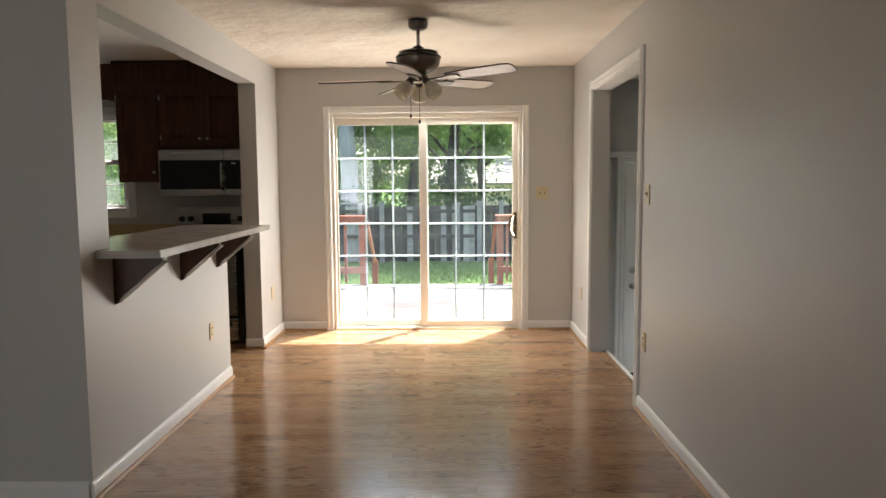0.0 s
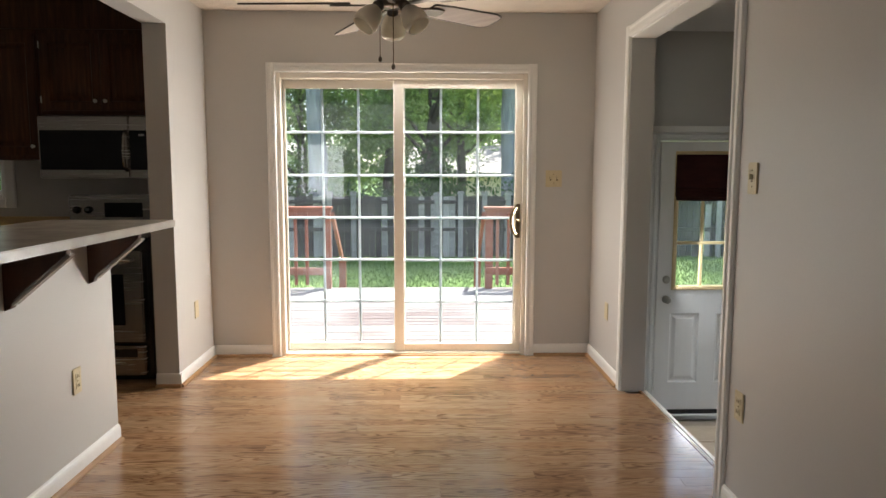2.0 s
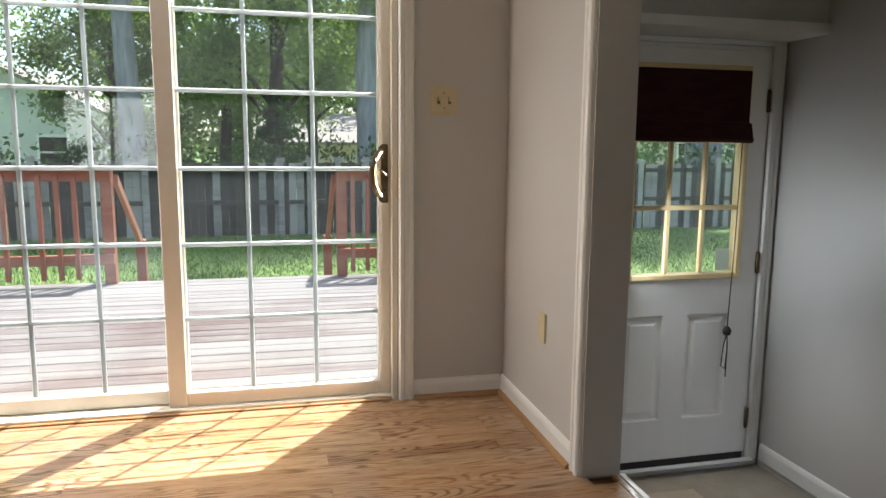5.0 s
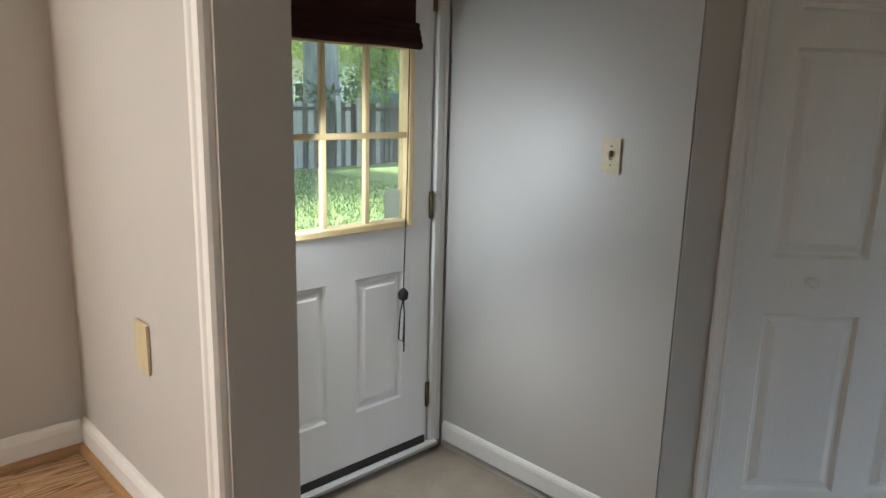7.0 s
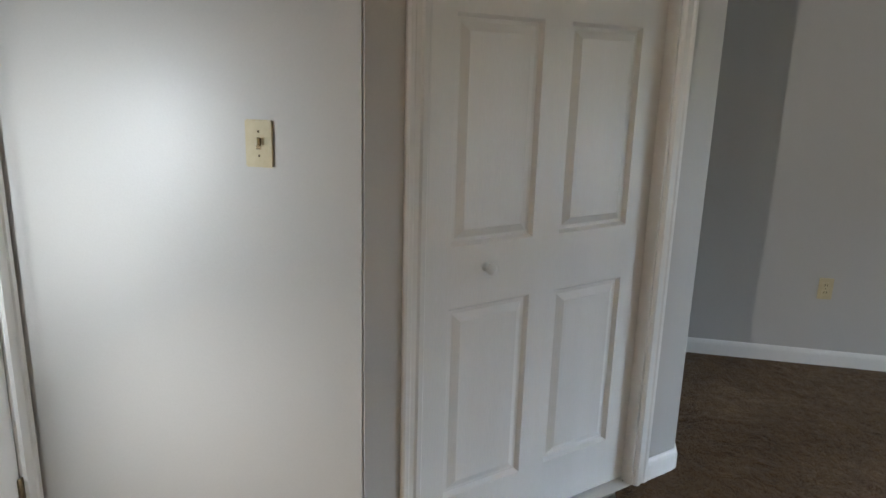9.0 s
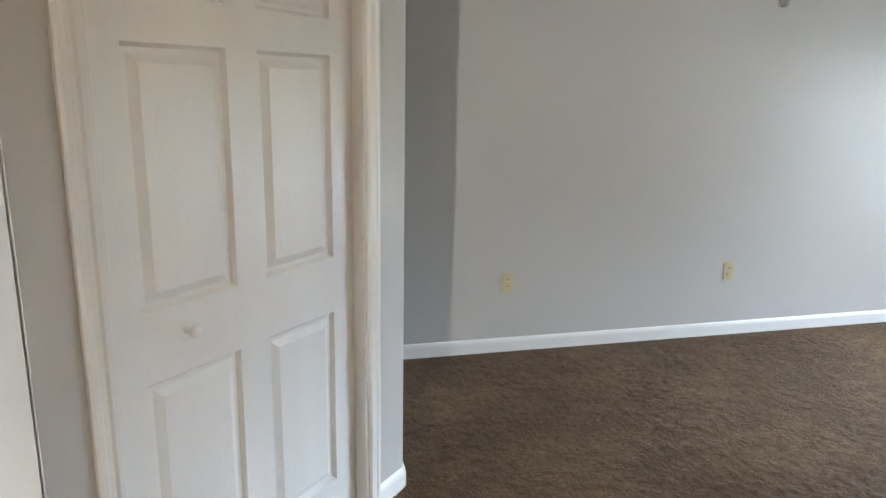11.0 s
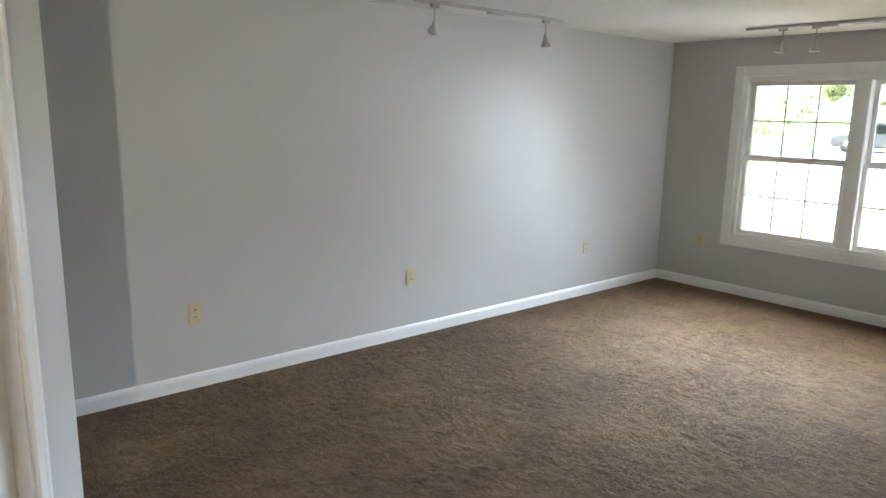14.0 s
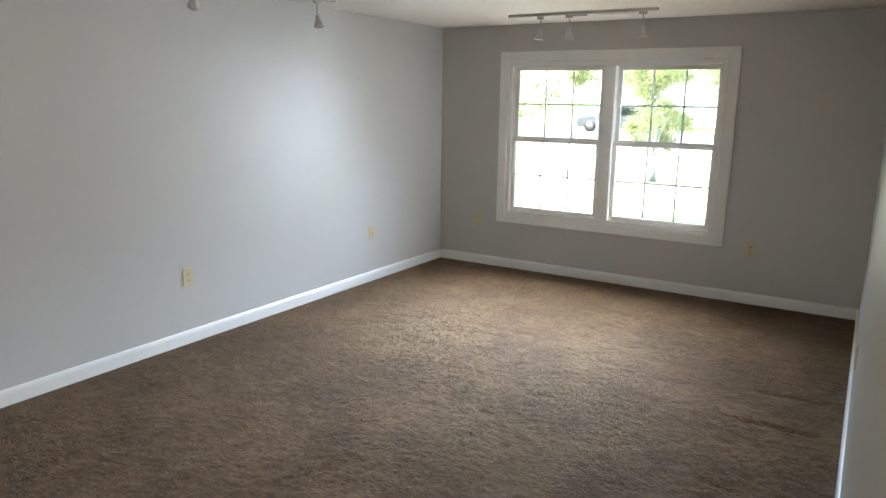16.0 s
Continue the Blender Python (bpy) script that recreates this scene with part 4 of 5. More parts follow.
def microwave():
    e = thing("microwave", (-2.395, 6.565, 1.290), "stainless steel over-range microwave with a black glass door", "microwave")
    w, h, d = 0.76, 0.395, 0.41
    part("body", block(0, w, 0.03, d, 0, h, 0.004), STEEL, e)
    door = part("door", block(0.0, 0.575, 0.0, 0.0295, 0.0, h, 0.006, 2), STEEL, e)
    part("window", block(0.012, 0.545, -0.004, -0.0005, 0.055, h - 0.088, 0.002), BLACK_GLASS, door, "black glass window")
    part("handle", tube(bmesh.new(), [(0.556, -0.004, 0.05), (0.556, -0.035, 0.085), (0.556, -0.044, 0.175), (0.556, -0.035, h - 0.125), (0.556, -0.004, h - 0.09)], 0.011, 10), STEEL, door, "curved steel handle")
    p = part("control_panel", block(0.578, w, 0.0, 0.0295, 0.0, h, 0.006, 2), STEEL, e)
    part("display", block(0.582, w - 0.004, -0.004, -0.0005, 0.055, h - 0.088, 0.002), BLACK_GLASS, p, "black control glass")
    part("clock_digits", block(0.640, 0.675, -0.006, -0.0045, h - 0.125, h - 0.110), STEEL, p)
    part("vent_strip", block(0.02, w - 0.02, -0.003, 0.028, h + 0.0005, h + 0.004), BLACK, e)
    return e


microwave()


def stove():
    e = thing("stove", (-2.395, 6.33, 0), "stainless steel and black electric range under the microwave", "stove")
    w = 0.76
    part("body", block(0, w, 0.03, 0.64, 0.02, 0.905, 0.004), BLACK, e)
    part("cooktop", block(-0.003, w + 0.003, -0.005, 0.60, 0.9055, 0.925, 0.005, 2), BLACK_GLASS, e, "black glass cooktop")
    d = part("oven_door", block(0.01, w - 0.04, -0.012, 0.0295, 0.27, 0.845, 0.008, 2), STEEL, e)
    part("window", block(0.12, w - 0.155, -0.016, -0.0125, 0.38, 0.70, 0.003), BLACK_GLASS, d, "black oven window")
    part("handle", tube(bmesh.new(), [(0.07, -0.012, 0.79), (0.07, -0.052, 0.79), (w - 0.10, -0.052, 0.79), (w - 0.10, -0.012, 0.79)], 0.011, 10), STEEL, d)
    dr = part("drawer", block(0.01, w - 0.04, -0.010, 0.0295, 0.055, 0.245, 0.008, 2), STEEL, e)
    part("grip", block(0.06, w - 0.09, -0.013, -0.0105, 0.175, 0.225, 0.003), BLACK, dr)
    bp = part("backguard", block(0, w, 0.565, 0.645, 0.9255, 1.175, 0.012, 2), STEEL, e, "steel control panel behind the cooktop")
    part("display", block(0.25, 0.51, 0.560, 0.5645, 1.02, 1.12, 0.002), BLACK_GLASS, bp)
    for x in (0.06, 0.14, 0.60, 0.69):
        part("control_knob", lathe(bmesh.new(), ((0.026, 0), (0.024, 0.02), (0.010, 0.024)), 16, Matrix.Translation((x, 0.5645, 1.07)) @ Matrix.Rotation(math.pi / 2, 4, "X")), BLACK, bp, "black control knob")
    return e


stove()


def bar_counter():
    e = thing("bar_top", (0, 0, 1.060), "light grey laminate breakfast bar top on wooden brackets", "countertop")
    bm = bmesh.new()
    prism(bm, [(-1.154, 3.565), (-1.154, 5.475), (-1.78, 5.475), (-1.78, 3.712), (-1.4495, 3.712), (-1.4495, 3.565)], 2, 0.0005, 0.036)
    bmesh.ops.bevel(bm, geom=[x for x in bm.edges], offset=0.004, segments=2, affect="EDGES")
    part("slab", bm, LAMINATE, e)
    return e


bar_counter()


def bracket(y):
    e = thing("shelf_bracket", (-1.4495, y, 0.835), "dark red-brown triangular wooden bar bracket", "bracket", "bar brackets")
    bm = bmesh.new()
    prism(bm, [(0, -0.012), (0.026, 0.0), (0.026, 0.012), (0.035, 0.03), (0.232, 0.195), (0.240, 0.2245), (0, 0.2245)], 1, -0.018, 0.018)
    bmesh.ops.bevel(bm, geom=list(bm.edges), offset=0.002, segments=1, affect="EDGES")
    part("plate", bm, BRACKET, e)
    bm = bmesh.new()
    prism(bm, [(0.030, 0.016), (0.036, 0.010), (0.250, 0.190), (0.244, 0.196)], 1, -0.0195, 0.0195)
    part("edge_strip", bm, LAMINATE, e, "pale edge strip")
    return e


for y in (3.745, 4.555, 5.19):
    bracket(y)


# == ceiling fan ==
def ceiling_fan():
    cx, cy = -0.062, 5.13
    e = thing("ceiling_fan", Matrix.Translation((cx, cy, 2.44)), "five-blade ceiling fan in dark pewter with a frosted glass light kit", "ceiling fan")
    part("canopy", lathe(bmesh.new(), ((0.062, -0.0005), (0.066, -0.02), (0.060, -0.050), (0.040, -0.064), (0.018, -0.068)), 28), PEWTER, e)
    part("downrod", lathe(bmesh.new(), ((0.012, -0.068), (0.012, -0.185)), 14), NICKEL, e)
    part("motor", lathe(bmesh.new(), ((0.020, -0.165), (0.036, -0.175), (0.045, -0.200), (0.115, -0.212), (0.142, -0.228), (0.146, -0.250), (0.138, -0.285), (0.120, -0.315), (0.075, -0.335), (0.05, -0.345)), 36), PEWTER, e)
    part("top_plate", lathe(bmesh.new(), ((0.030, -0.2005), (0.128, -0.2035), (0.131, -0.207), (0.128, -0.2105)), 36), NICKEL, e, "thin nickel plate on the motor")
    part("band", lathe(bmesh.new(), ((0.1475, -0.232), (0.150, -0.240), (0.1475, -0.248)), 36), BLACK, e)
    part("switch_housing", lathe(bmesh.new(), ((0.045, -0.3455), (0.060, -0.352), (0.060, -0.385), (0.045, -0.400), (0.02, -0.405)), 24), PEWTER, e)
    for k in range(5):
        a = radians(-28 + 72 * k)
        r = Matrix.Rotation(radians(-2.5), 4, "Y") @ Matrix.Rotation(a, 4, "Z")
        tilt = r @ Matrix.Translation((0, 0, -0.380)) @ Matrix.Rotation(radians(-13), 4, "X")
        bm = bmesh.new()
        outline = [(0.20, -0.050), (0.30, -0.062), (0.60, -0.072), (0.645, -0.060), (0.66, -0.03), (0.66, 0.03), (0.645, 0.060), (0.60, 0.072), (0.30, 0.062), (0.20, 0.050)]
        prism(bm, outline, 2, -0.003, 0.003)
        bmesh.ops.transform(bm, matrix=tilt, verts=bm.verts)
        b = part("blade", bm, BLADE, e)
        rim = [Vector((x, y, 0)) for x, y in outline]
        bm = tube(bmesh.new(), rim + [rim[0]], 0.0045, 6)
        bmesh.ops.transform(bm, matrix=tilt, verts=bm.verts)
        part("edge", bm, BLADE_EDGE, b, "dark walnut edge")
        bm = bmesh.new()
        prism(bm, [(0.06, -0.014), (0.15, -0.012), (0.22, -0.034), (0.275, -0.030), (0.285, 0.0), (0.275, 0.030), (0.22, 0.034), (0.15, 0.012), (0.06, 0.014)], 2, -0.012, -0.004)
        bmesh.ops.transform(bm, matrix=tilt, verts=bm.verts)
        part("blade_iron", bm, PEWTER, b)
    for k in range(3):
        a = radians(90 + 120 * k)
        m = Matrix.Rotation(a, 4, "Z") @ Matrix.Translation((0.055, 0, -0.385)) @ Matrix.Rotation(radians(-38), 4, "Y")
        arm = part("lamp_arm", lathe(bmesh.new(), ((0.020, 0.01), (0.026, -0.02), (0.024, -0.035)), 16, m), PEWTER, e)
        part("lamp_shade", lathe(bmesh.new(), ((0.024, -0.030), (0.040, -0.050), (0.054, -0.085), (0.056, -0.115), (0.050, -0.135), (0.047, -0.132), (0.050, -0.112), (0.020, -0.06)), 24, m), FROST, arm, "frosted glass bell shade")
    for dx, dy, drop in ((-0.052, 0.0, 0.215), (0.008, -0.05, 0.255)):
        c = part("pull_chain", tube(bmesh.new(), [(dx, dy, -0.395), (dx, dy, -0.395 - drop)], 0.002, 6), BRONZE, e)
        part("fob", lathe(bmesh.new(), ((0.003, 0.012), (0.008, 0.004), (0.009, -0.006), (0.004, -0.014)), 10, Matrix.Translation((dx, dy, -0.40 - drop))), BLADE_EDGE, c)
    return e


ceiling_fan()


# == switches and outlets ==
def plate(m, w, h, label, kind_of, toggles=1, outlet=False, blank=False):
    """A wall plate in m's x-z plane that faces -y."""
    e = thing("light_switch" if not outlet else "wall_outlet", m, label, "switch" if not outlet else "outlet", kind_of)
    part("plate", block(-w / 2, w / 2, -0.007, -0.0005, -h / 2, h / 2, 0.003, 2), IVORY, e)
    if blank:
        return e
    if outlet:
        for z in (0.020, -0.020):
            r = part("receptacle", block(-0.017, 0.017, -0.0095, -0.0075, z - 0.014, z + 0.014, 0.002), IVORY, e)
            for x in (-0.006, 0.006):
                part("slot", block(x - 0.0015, x + 0.0015, -0.0105, -0.0096, z - 0.005, z + 0.006), BLACK, r)
    else:
        for i in range(toggles):
            x = (i - (toggles - 1) / 2) * 0.046
            t = part("toggle", block(x - 0.004, x + 0.004, -0.020, -0.0075, -0.004, 0.016, 0.002), IVORY, e)
            part("slot", block(x - 0.006, x + 0.006, -0.0085, -0.0074, -0.014, 0.014), BRONZE, t)
    for z in ((0.030, -0.030) if not outlet else (0.0,)):
        part("screw", lathe(bmesh.new(), ((0.003, 0), (0.002, 0.0012)), 8, Matrix.Translation((0, -0.0072, z)) @ Matrix.Rotation(math.pi / 2, 4, "X")), BRONZE, e)
    return e


FACE_W = Matrix.Rotation(-math.pi / 2, 4, "Z")   # plate looks to -x
FACE_E = Matrix.Rotation(math.pi / 2, 4, "Z")    # plate looks to +x
FACE_N = Matrix.Rotation(math.pi, 4, "Z")        # plate looks to +y


def at(x, y, z, turn=Matrix.Identity(4)):
    return Matrix.Translation((x, y, z)) @ turn


plate(at(1.002, YB, 1.290), 0.116, 0.118, "ivory double toggle switch beside the sliding door", "switches", 2)
plate(at(XR, 4.535, 1.310, FACE_W), 0.072, 0.116, "ivory toggle switch beside the cased opening", "switches")
plate(at(XR, 4.555, 0.442, FACE_W), 0.072, 0.116, "ivory outlet low on the greige wall", "outlets", outlet=True)
plate(at(XR, 6.506, 0.421, FACE_W), 0.072, 0.116, "ivory blank cover plate low on the wall", "outlets", outlet=True, blank=True)
plate(at(XL, 5.016, 0.419, FACE_E), 0.072, 0.116, "ivory outlet on the half wall below the bar", "outlets", outlet=True)
plate(at(XL, 6.62, 0.42, FACE_E), 0.072, 0.116, "ivory blank cover plate low on the wall", "outlets", outlet=True, blank=True)
plate(at(2.717, 6.295, 0.792, FACE_W), 0.074, 0.118, "ivory toggle switch on the den wall", "switches")
plate(at(1.635, 7.06, 0.805), 0.072, 0.116, "ivory toggle switch beside the back door", "switches")
for y in (4.211, 2.727, 0.846):
    plate(at(4.94, y, -0.064, FACE_W), 0.072, 0.116, "ivory outlet low on the long grey wall", "outlets", outlet=True)
plate(at(XS, 1.95, -0.064, FACE_E), 0.072, 0.116, "ivory outlet low on the wall below the dining room", "outlets", outlet=True)
for x in (4.519, 2.116):
    plate(at(x, -0.26, -0.058, FACE_N), 0.072, 0.116, "ivory outlet low beside the twin window", "outlets", outlet=True)


# == track lights ==
def track_light(m, length, heads, label):
    """A ceiling track along local x with lamp heads at (x, swing, tilt)."""
    e = thing("track_light", m, label, "track light", "track lights")
    part("track", block(-length / 2, length / 2, -0.017, 0.017, -0.020, -0.0005, 0.002), PALE_TRACK, e)
    part("feed_box", block(-0.06, 0.06, -0.022, 0.022, -0.034, -0.0205, 0.004), PALE_TRACK, e)
    for x, swing, tilt in heads:
        s = part("stem", tube(bmesh.new(), [(x, 0, -0.0205), (x, 0, -0.115)], 0.005, 8), SPOT_METAL, e)
        part("adapter", block(x - 0.03, x + 0.03, -0.015, 0.015, -0.042, -0.0205, 0.004), SPOT_METAL, s)
        hm = Matrix.Translation((x, 0, -0.125)) @ Matrix.Rotation(radians(swing), 4, "Z") @ Matrix.Rotation(radians(tilt), 4, "Y") @ Matrix.Scale(0.80, 4)
        h = part("lamp_head", lathe(bmesh.new(), ((0.010, 0.012), (0.017, 0.004), (0.019, -0.030), (0.030, -0.050), (0.040, -0.078), (0.041, -0.084), (0.036, -0.082), (0.010, -0.055)), 20, hm), SPOT_METAL, s)
        part("bulb", lathe(bmesh.new(), ((0.004, -0.052), (0.022, -0.066), (0.034, -0.0805), (0.010, -0.0835)), 16, hm), FROST, h)
    return e


PALE_TRACK = simple("grey_enamel_track", (0.40, 0.385, 0.36), (0.48, 0.465, 0.44), 0.35, 0, 4, 60, 0.02)
track_light(at(3.36, 0.38, 1.69), 1.16, ((0.31, 30, -12), (0.08, 10, 0), (-0.47, 0, 0)), "pale grey ceiling track with three spot heads before the window")
track_light(at(4.62, 2.31, 1.69, Matrix.Rotation(math.pi / 2, 4, "Z")), 1.30, ((0.50, 60, 48), (-0.48, 70, -14)), "pale grey ceiling track with two spot heads along the wall")


def ceiling_vent():
    e = thing("ceiling_vent", (3.14, 0.24, 1.69), "small white slatted air vent in the ceiling", "air vent")
    part("frame", block(-0.15, 0.15, -0.065, 0.065, -0.008, -0.0005, 0.003), TRIM, e)
    part("backing", block(-0.13, 0.13, -0.045, 0.045, -0.0095, -0.0082), BLACK, e)
    for k in range(6):
        y = -0.04 + 0.016 * k
        part("slat", block(-0.13, 0.13, y - 0.003, y + 0.003, -0.013, -0.0097), TRIM, e)


ceiling_vent()


# == outdoors ==
GZ = -0.62
gm = bmesh.new()
vs = []
for i in range(33):
    row = []
    for j in range(33):
        u, v = i / 16 - 1, j / 16 - 1
        x, y = math.copysign(abs(u) ** 3, u) * 2500, math.copysign(abs(v) ** 3, v) * 2500 + 2
        row.append(gm.verts.new((x, y, GZ - 0.001)))
    vs.append(row)
for i in range(32):
    for j in range(32):
        gm.faces.new((vs[i][j], vs[i + 1][j], vs[i + 1][j + 1], vs[i][j + 1]))
structure("ground", gm, GRASS, "green lawn reaching to the trees", "ground")


def grass_patch(x0, x1, y0, y1, n, hmin, hmax, seed):
    rnd = np.random.default_rng(seed)
    verts, faces = [], []
    xs, ys = rnd.uniform(x0, x1, n), rnd.uniform(y0, y1, n)
    for x, y, a, h, lean in zip(xs, ys, rnd.uniform(0, 6.28, n), rnd.uniform(hmin, hmax, n), rnd.uniform(-0.05, 0.05, n)):
        c, s, w = math.cos(a), math.sin(a), 0.005 + 0.003 * h / hmax
        k = len(verts)
        verts += [(x - c * w, y - s * w, GZ - 0.005), (x + c * w, y + s * w, GZ - 0.005), (x - s * lean, y + c * lean, GZ + h)]
        faces.append((k, k + 1, k + 2))
    me = bpy.data.meshes.new("grass")
    me.from_pydata(verts, [], faces)
    me.materials.append(BLADES)
    return tagged(new("grass", me), "short green lawn grass", "grass", "", "stuff")


grass_patch(-7, 9, 10.7, 18.2, 70000, 0.02, 0.07, 3)
grass_patch(1.5, 7, 7.4, 10.7, 26000, 0.02, 0.06, 4)


def deck():
    e = thing("deck", (0, 0, -0.10), "worn red and grey board deck behind the house", "deck", kind="structure")
    me = None
    y = 7.16
    while y < 10.56:
        bm = block(-2.9, 2.9, 0.0, 0.134, -0.034, 0.0, 0.004)
        if me is None:
            ob = part("plank", bm, DECK_WOOD, e)
            me = ob.data
            ob.matrix_basis = Matrix.Translation((-1.4, y, 0))
        else:
            bm.free()
            shared("plank", me, e, Matrix.Translation((-1.4, y, random.uniform(-0.002, 0.002))))
        y += 0.145
    part("rim_joist", block(-4.3, 1.5, 10.54, 10.58, -0.5, -0.036), RAIL_WOOD, e)
    part("skirt", block(1.46, 1.50, 7.2, 10.54, -0.5, -0.036), RAIL_WOOD, e)
    return e


deck()


def railing(x0, x1, label):
    e = thing("deck_railing", (0, 10.50, -0.10), label, "railing", "deck railings")
    part("top_rail", block(x0 - 0.03, x1 + 0.03, -0.07, 0.07, 0.985, 1.022, 0.006), RAIL_WOOD, e)
    part("upper_rail", block(x0, x1, -0.019, 0.019, 0.895, 0.984, 0.004), RAIL_WOOD, e)
    part("lower_rail", block(x0, x1, -0.019, 0.019, 0.18, 0.27, 0.004), RAIL_WOOD, e)
    for x in (x0 + 0.045, x1 - 0.045):
        part("post", block(x - 0.046, x + 0.046, 0.0195, 0.11, -0.3, 0.984, 0.004), RAIL_WOOD, e)
    n = int((x1 - x0 - 0.2) / 0.135)
    me = None
    for i in range(n):
        x = x0 + 0.14 + i * 0.135
        if me is None:
            me = part("baluster", block(-0.018, 0.018, -0.0565, -0.0195, 0.06, 0.95, 0.003), RAIL_WOOD, e)
            me.matrix_basis = Matrix.Translation((x, 0, 0))
            me = me.data
        else:
            shared("baluster", me, e, Matrix.Translation((x, 0, 0)))
    return e


railing(-4.2, -1.08, "red-brown stained wooden deck railing")
railing(0.83, 1.46, "short red-brown stained wooden deck railing")
for x in (-1.06, 0.81):
    e = thing("stair_handrail", (x, 10.60, -0.10), "sloping red-brown handrail of the deck stairs", "handrail", "stair rails")
    bm = bmesh.new()
    prism(bm, [(0.0, 0.95), (1.0, 0.25), (1.0, 0.16), (0.0, 0.86)], 0, -0.02, 0.02)
    part("rail", bm, RAIL_WOOD, e)
    part("post", block(-0.045, 0.045, 0.93, 1.02, -0.52, 0.26, 0.004), RAIL_WOOD, e)
e = thing("deck_stairs", (0, 10.58, GZ), "red-brown wooden steps down from the deck", "stairs")
for k, z in enumerate((0.34, 0.16)):
    part("tread", block(-1.0, 0.75, 0.01 + 0.28 * k, 0.28 + 0.28 * k, z, z + 0.038, 0.004), DECK_WOOD, e)
for x in (-1.0, 0.71):
    part("stringer", block(x, x + 0.04, 0.005, 0.5, 0.0, 0.158), RAIL_WOOD, e)


def fence(y, x0, x1, top, label, seed):
    e = thing("fence", (0, y, GZ), label, "fence", "garden fences")
    rnd = random.Random(seed)
    base = {}
    x = x0
    while x < x1:
        pale = rnd.random() < 0.34
        w = 0.135
        key = pale
        h = top - GZ
        if key not in base:
            ob = part("board", block(0, w, -0.011, 0.011, 0.02, h, 0.003), FENCE_PALE if pale else FENCE_DARK, e)
            ob.matrix_basis = Matrix.Translation((x, -0.02 if pale else 0.0, 0))
            base[key] = ob.data
        else:
            shared("board", base[key], e, Matrix.Translation((x, -0.02 if pale else 0.0, rnd.uniform(-0.03, 0.02))))
        x += 0.142
    for z in (0.62, 1.25):
        part("rail", block(x0, x1, -0.075, -0.034, z, z + 0.085, 0.004), FENCE_DARK, e)
    x = x0 + 1.0
    me = None
    while x < x1:
        if me is None:
            ob = part("post", prism(bmesh.new(), [(-0.055, 0), (0.055, 0), (0.055, h + 0.02), (0.085, h + 0.045), (0.07, h + 0.11), (0.03, h + 0.125), (0, h + 0.095), (-0.03, h + 0.125), (-0.07, h + 0.11), (-0.085, h + 0.045), (-0.055, h + 0.02)], 1, -0.125, -0.076), FENCE_PALE, e, "pale post with a scalloped top")
            me = ob.data
            ob.matrix_basis = Matrix.Translation((x, 0, 0))
        else:
            shared("post", me, e, Matrix.Translation((x, 0, rnd.uniform(-0.02, 0.03))))
        x += 1.9 if rnd.random() < 0.5 else 0.55
    return e


fence(18.0, -11.0, 18.0, 0.80, "weathered wooden board fence with pale boards and posts", 5)


def leaves(rnd, centres, size, count, name, material, parent, spread=1.0, flat=0.0):
    """Many small pointed leaves scattered round clump centres (x, y, z, radius)."""
    c = np.array(centres)
    per = max(1, count // len(centres))
    n = per * len(c)
    pos = np.repeat(c[:, :3], per, 0) + rnd.normal(0, 0.45, (n, 3)) * np.repeat(c[:, 3:], per, 0) * np.array((spread, spread, spread * (1 - flat)))
    nrm = rnd.normal(0, 1, (n, 3))
    nrm /= np.linalg.norm(nrm, axis=1)[:, None]
    u = np.cross(nrm, rnd.normal(0, 1, (n, 3)))
    u /= np.linalg.norm(u, axis=1)[:, None] + 1e-9
    w = np.cross(nrm, u)
    s = (size * rnd.uniform(0.6, 1.3, n))[:, None]
    quad = np.stack((pos - u * s, pos + w * s * 0.5 + nrm * 0.15 * s, pos + u * s, pos - w * s * 0.5 + nrm * 0.15 * s), 1).reshape(-1, 3)
    me = bpy.data.meshes.new(name)
    me.from_pydata(quad.tolist(), [], np.arange(4 * n).reshape(-1, 4).tolist())
    me.materials.append(material)
    ob = new(name, me)
    if parent is not None:
        ob.parent = parent
    return ob


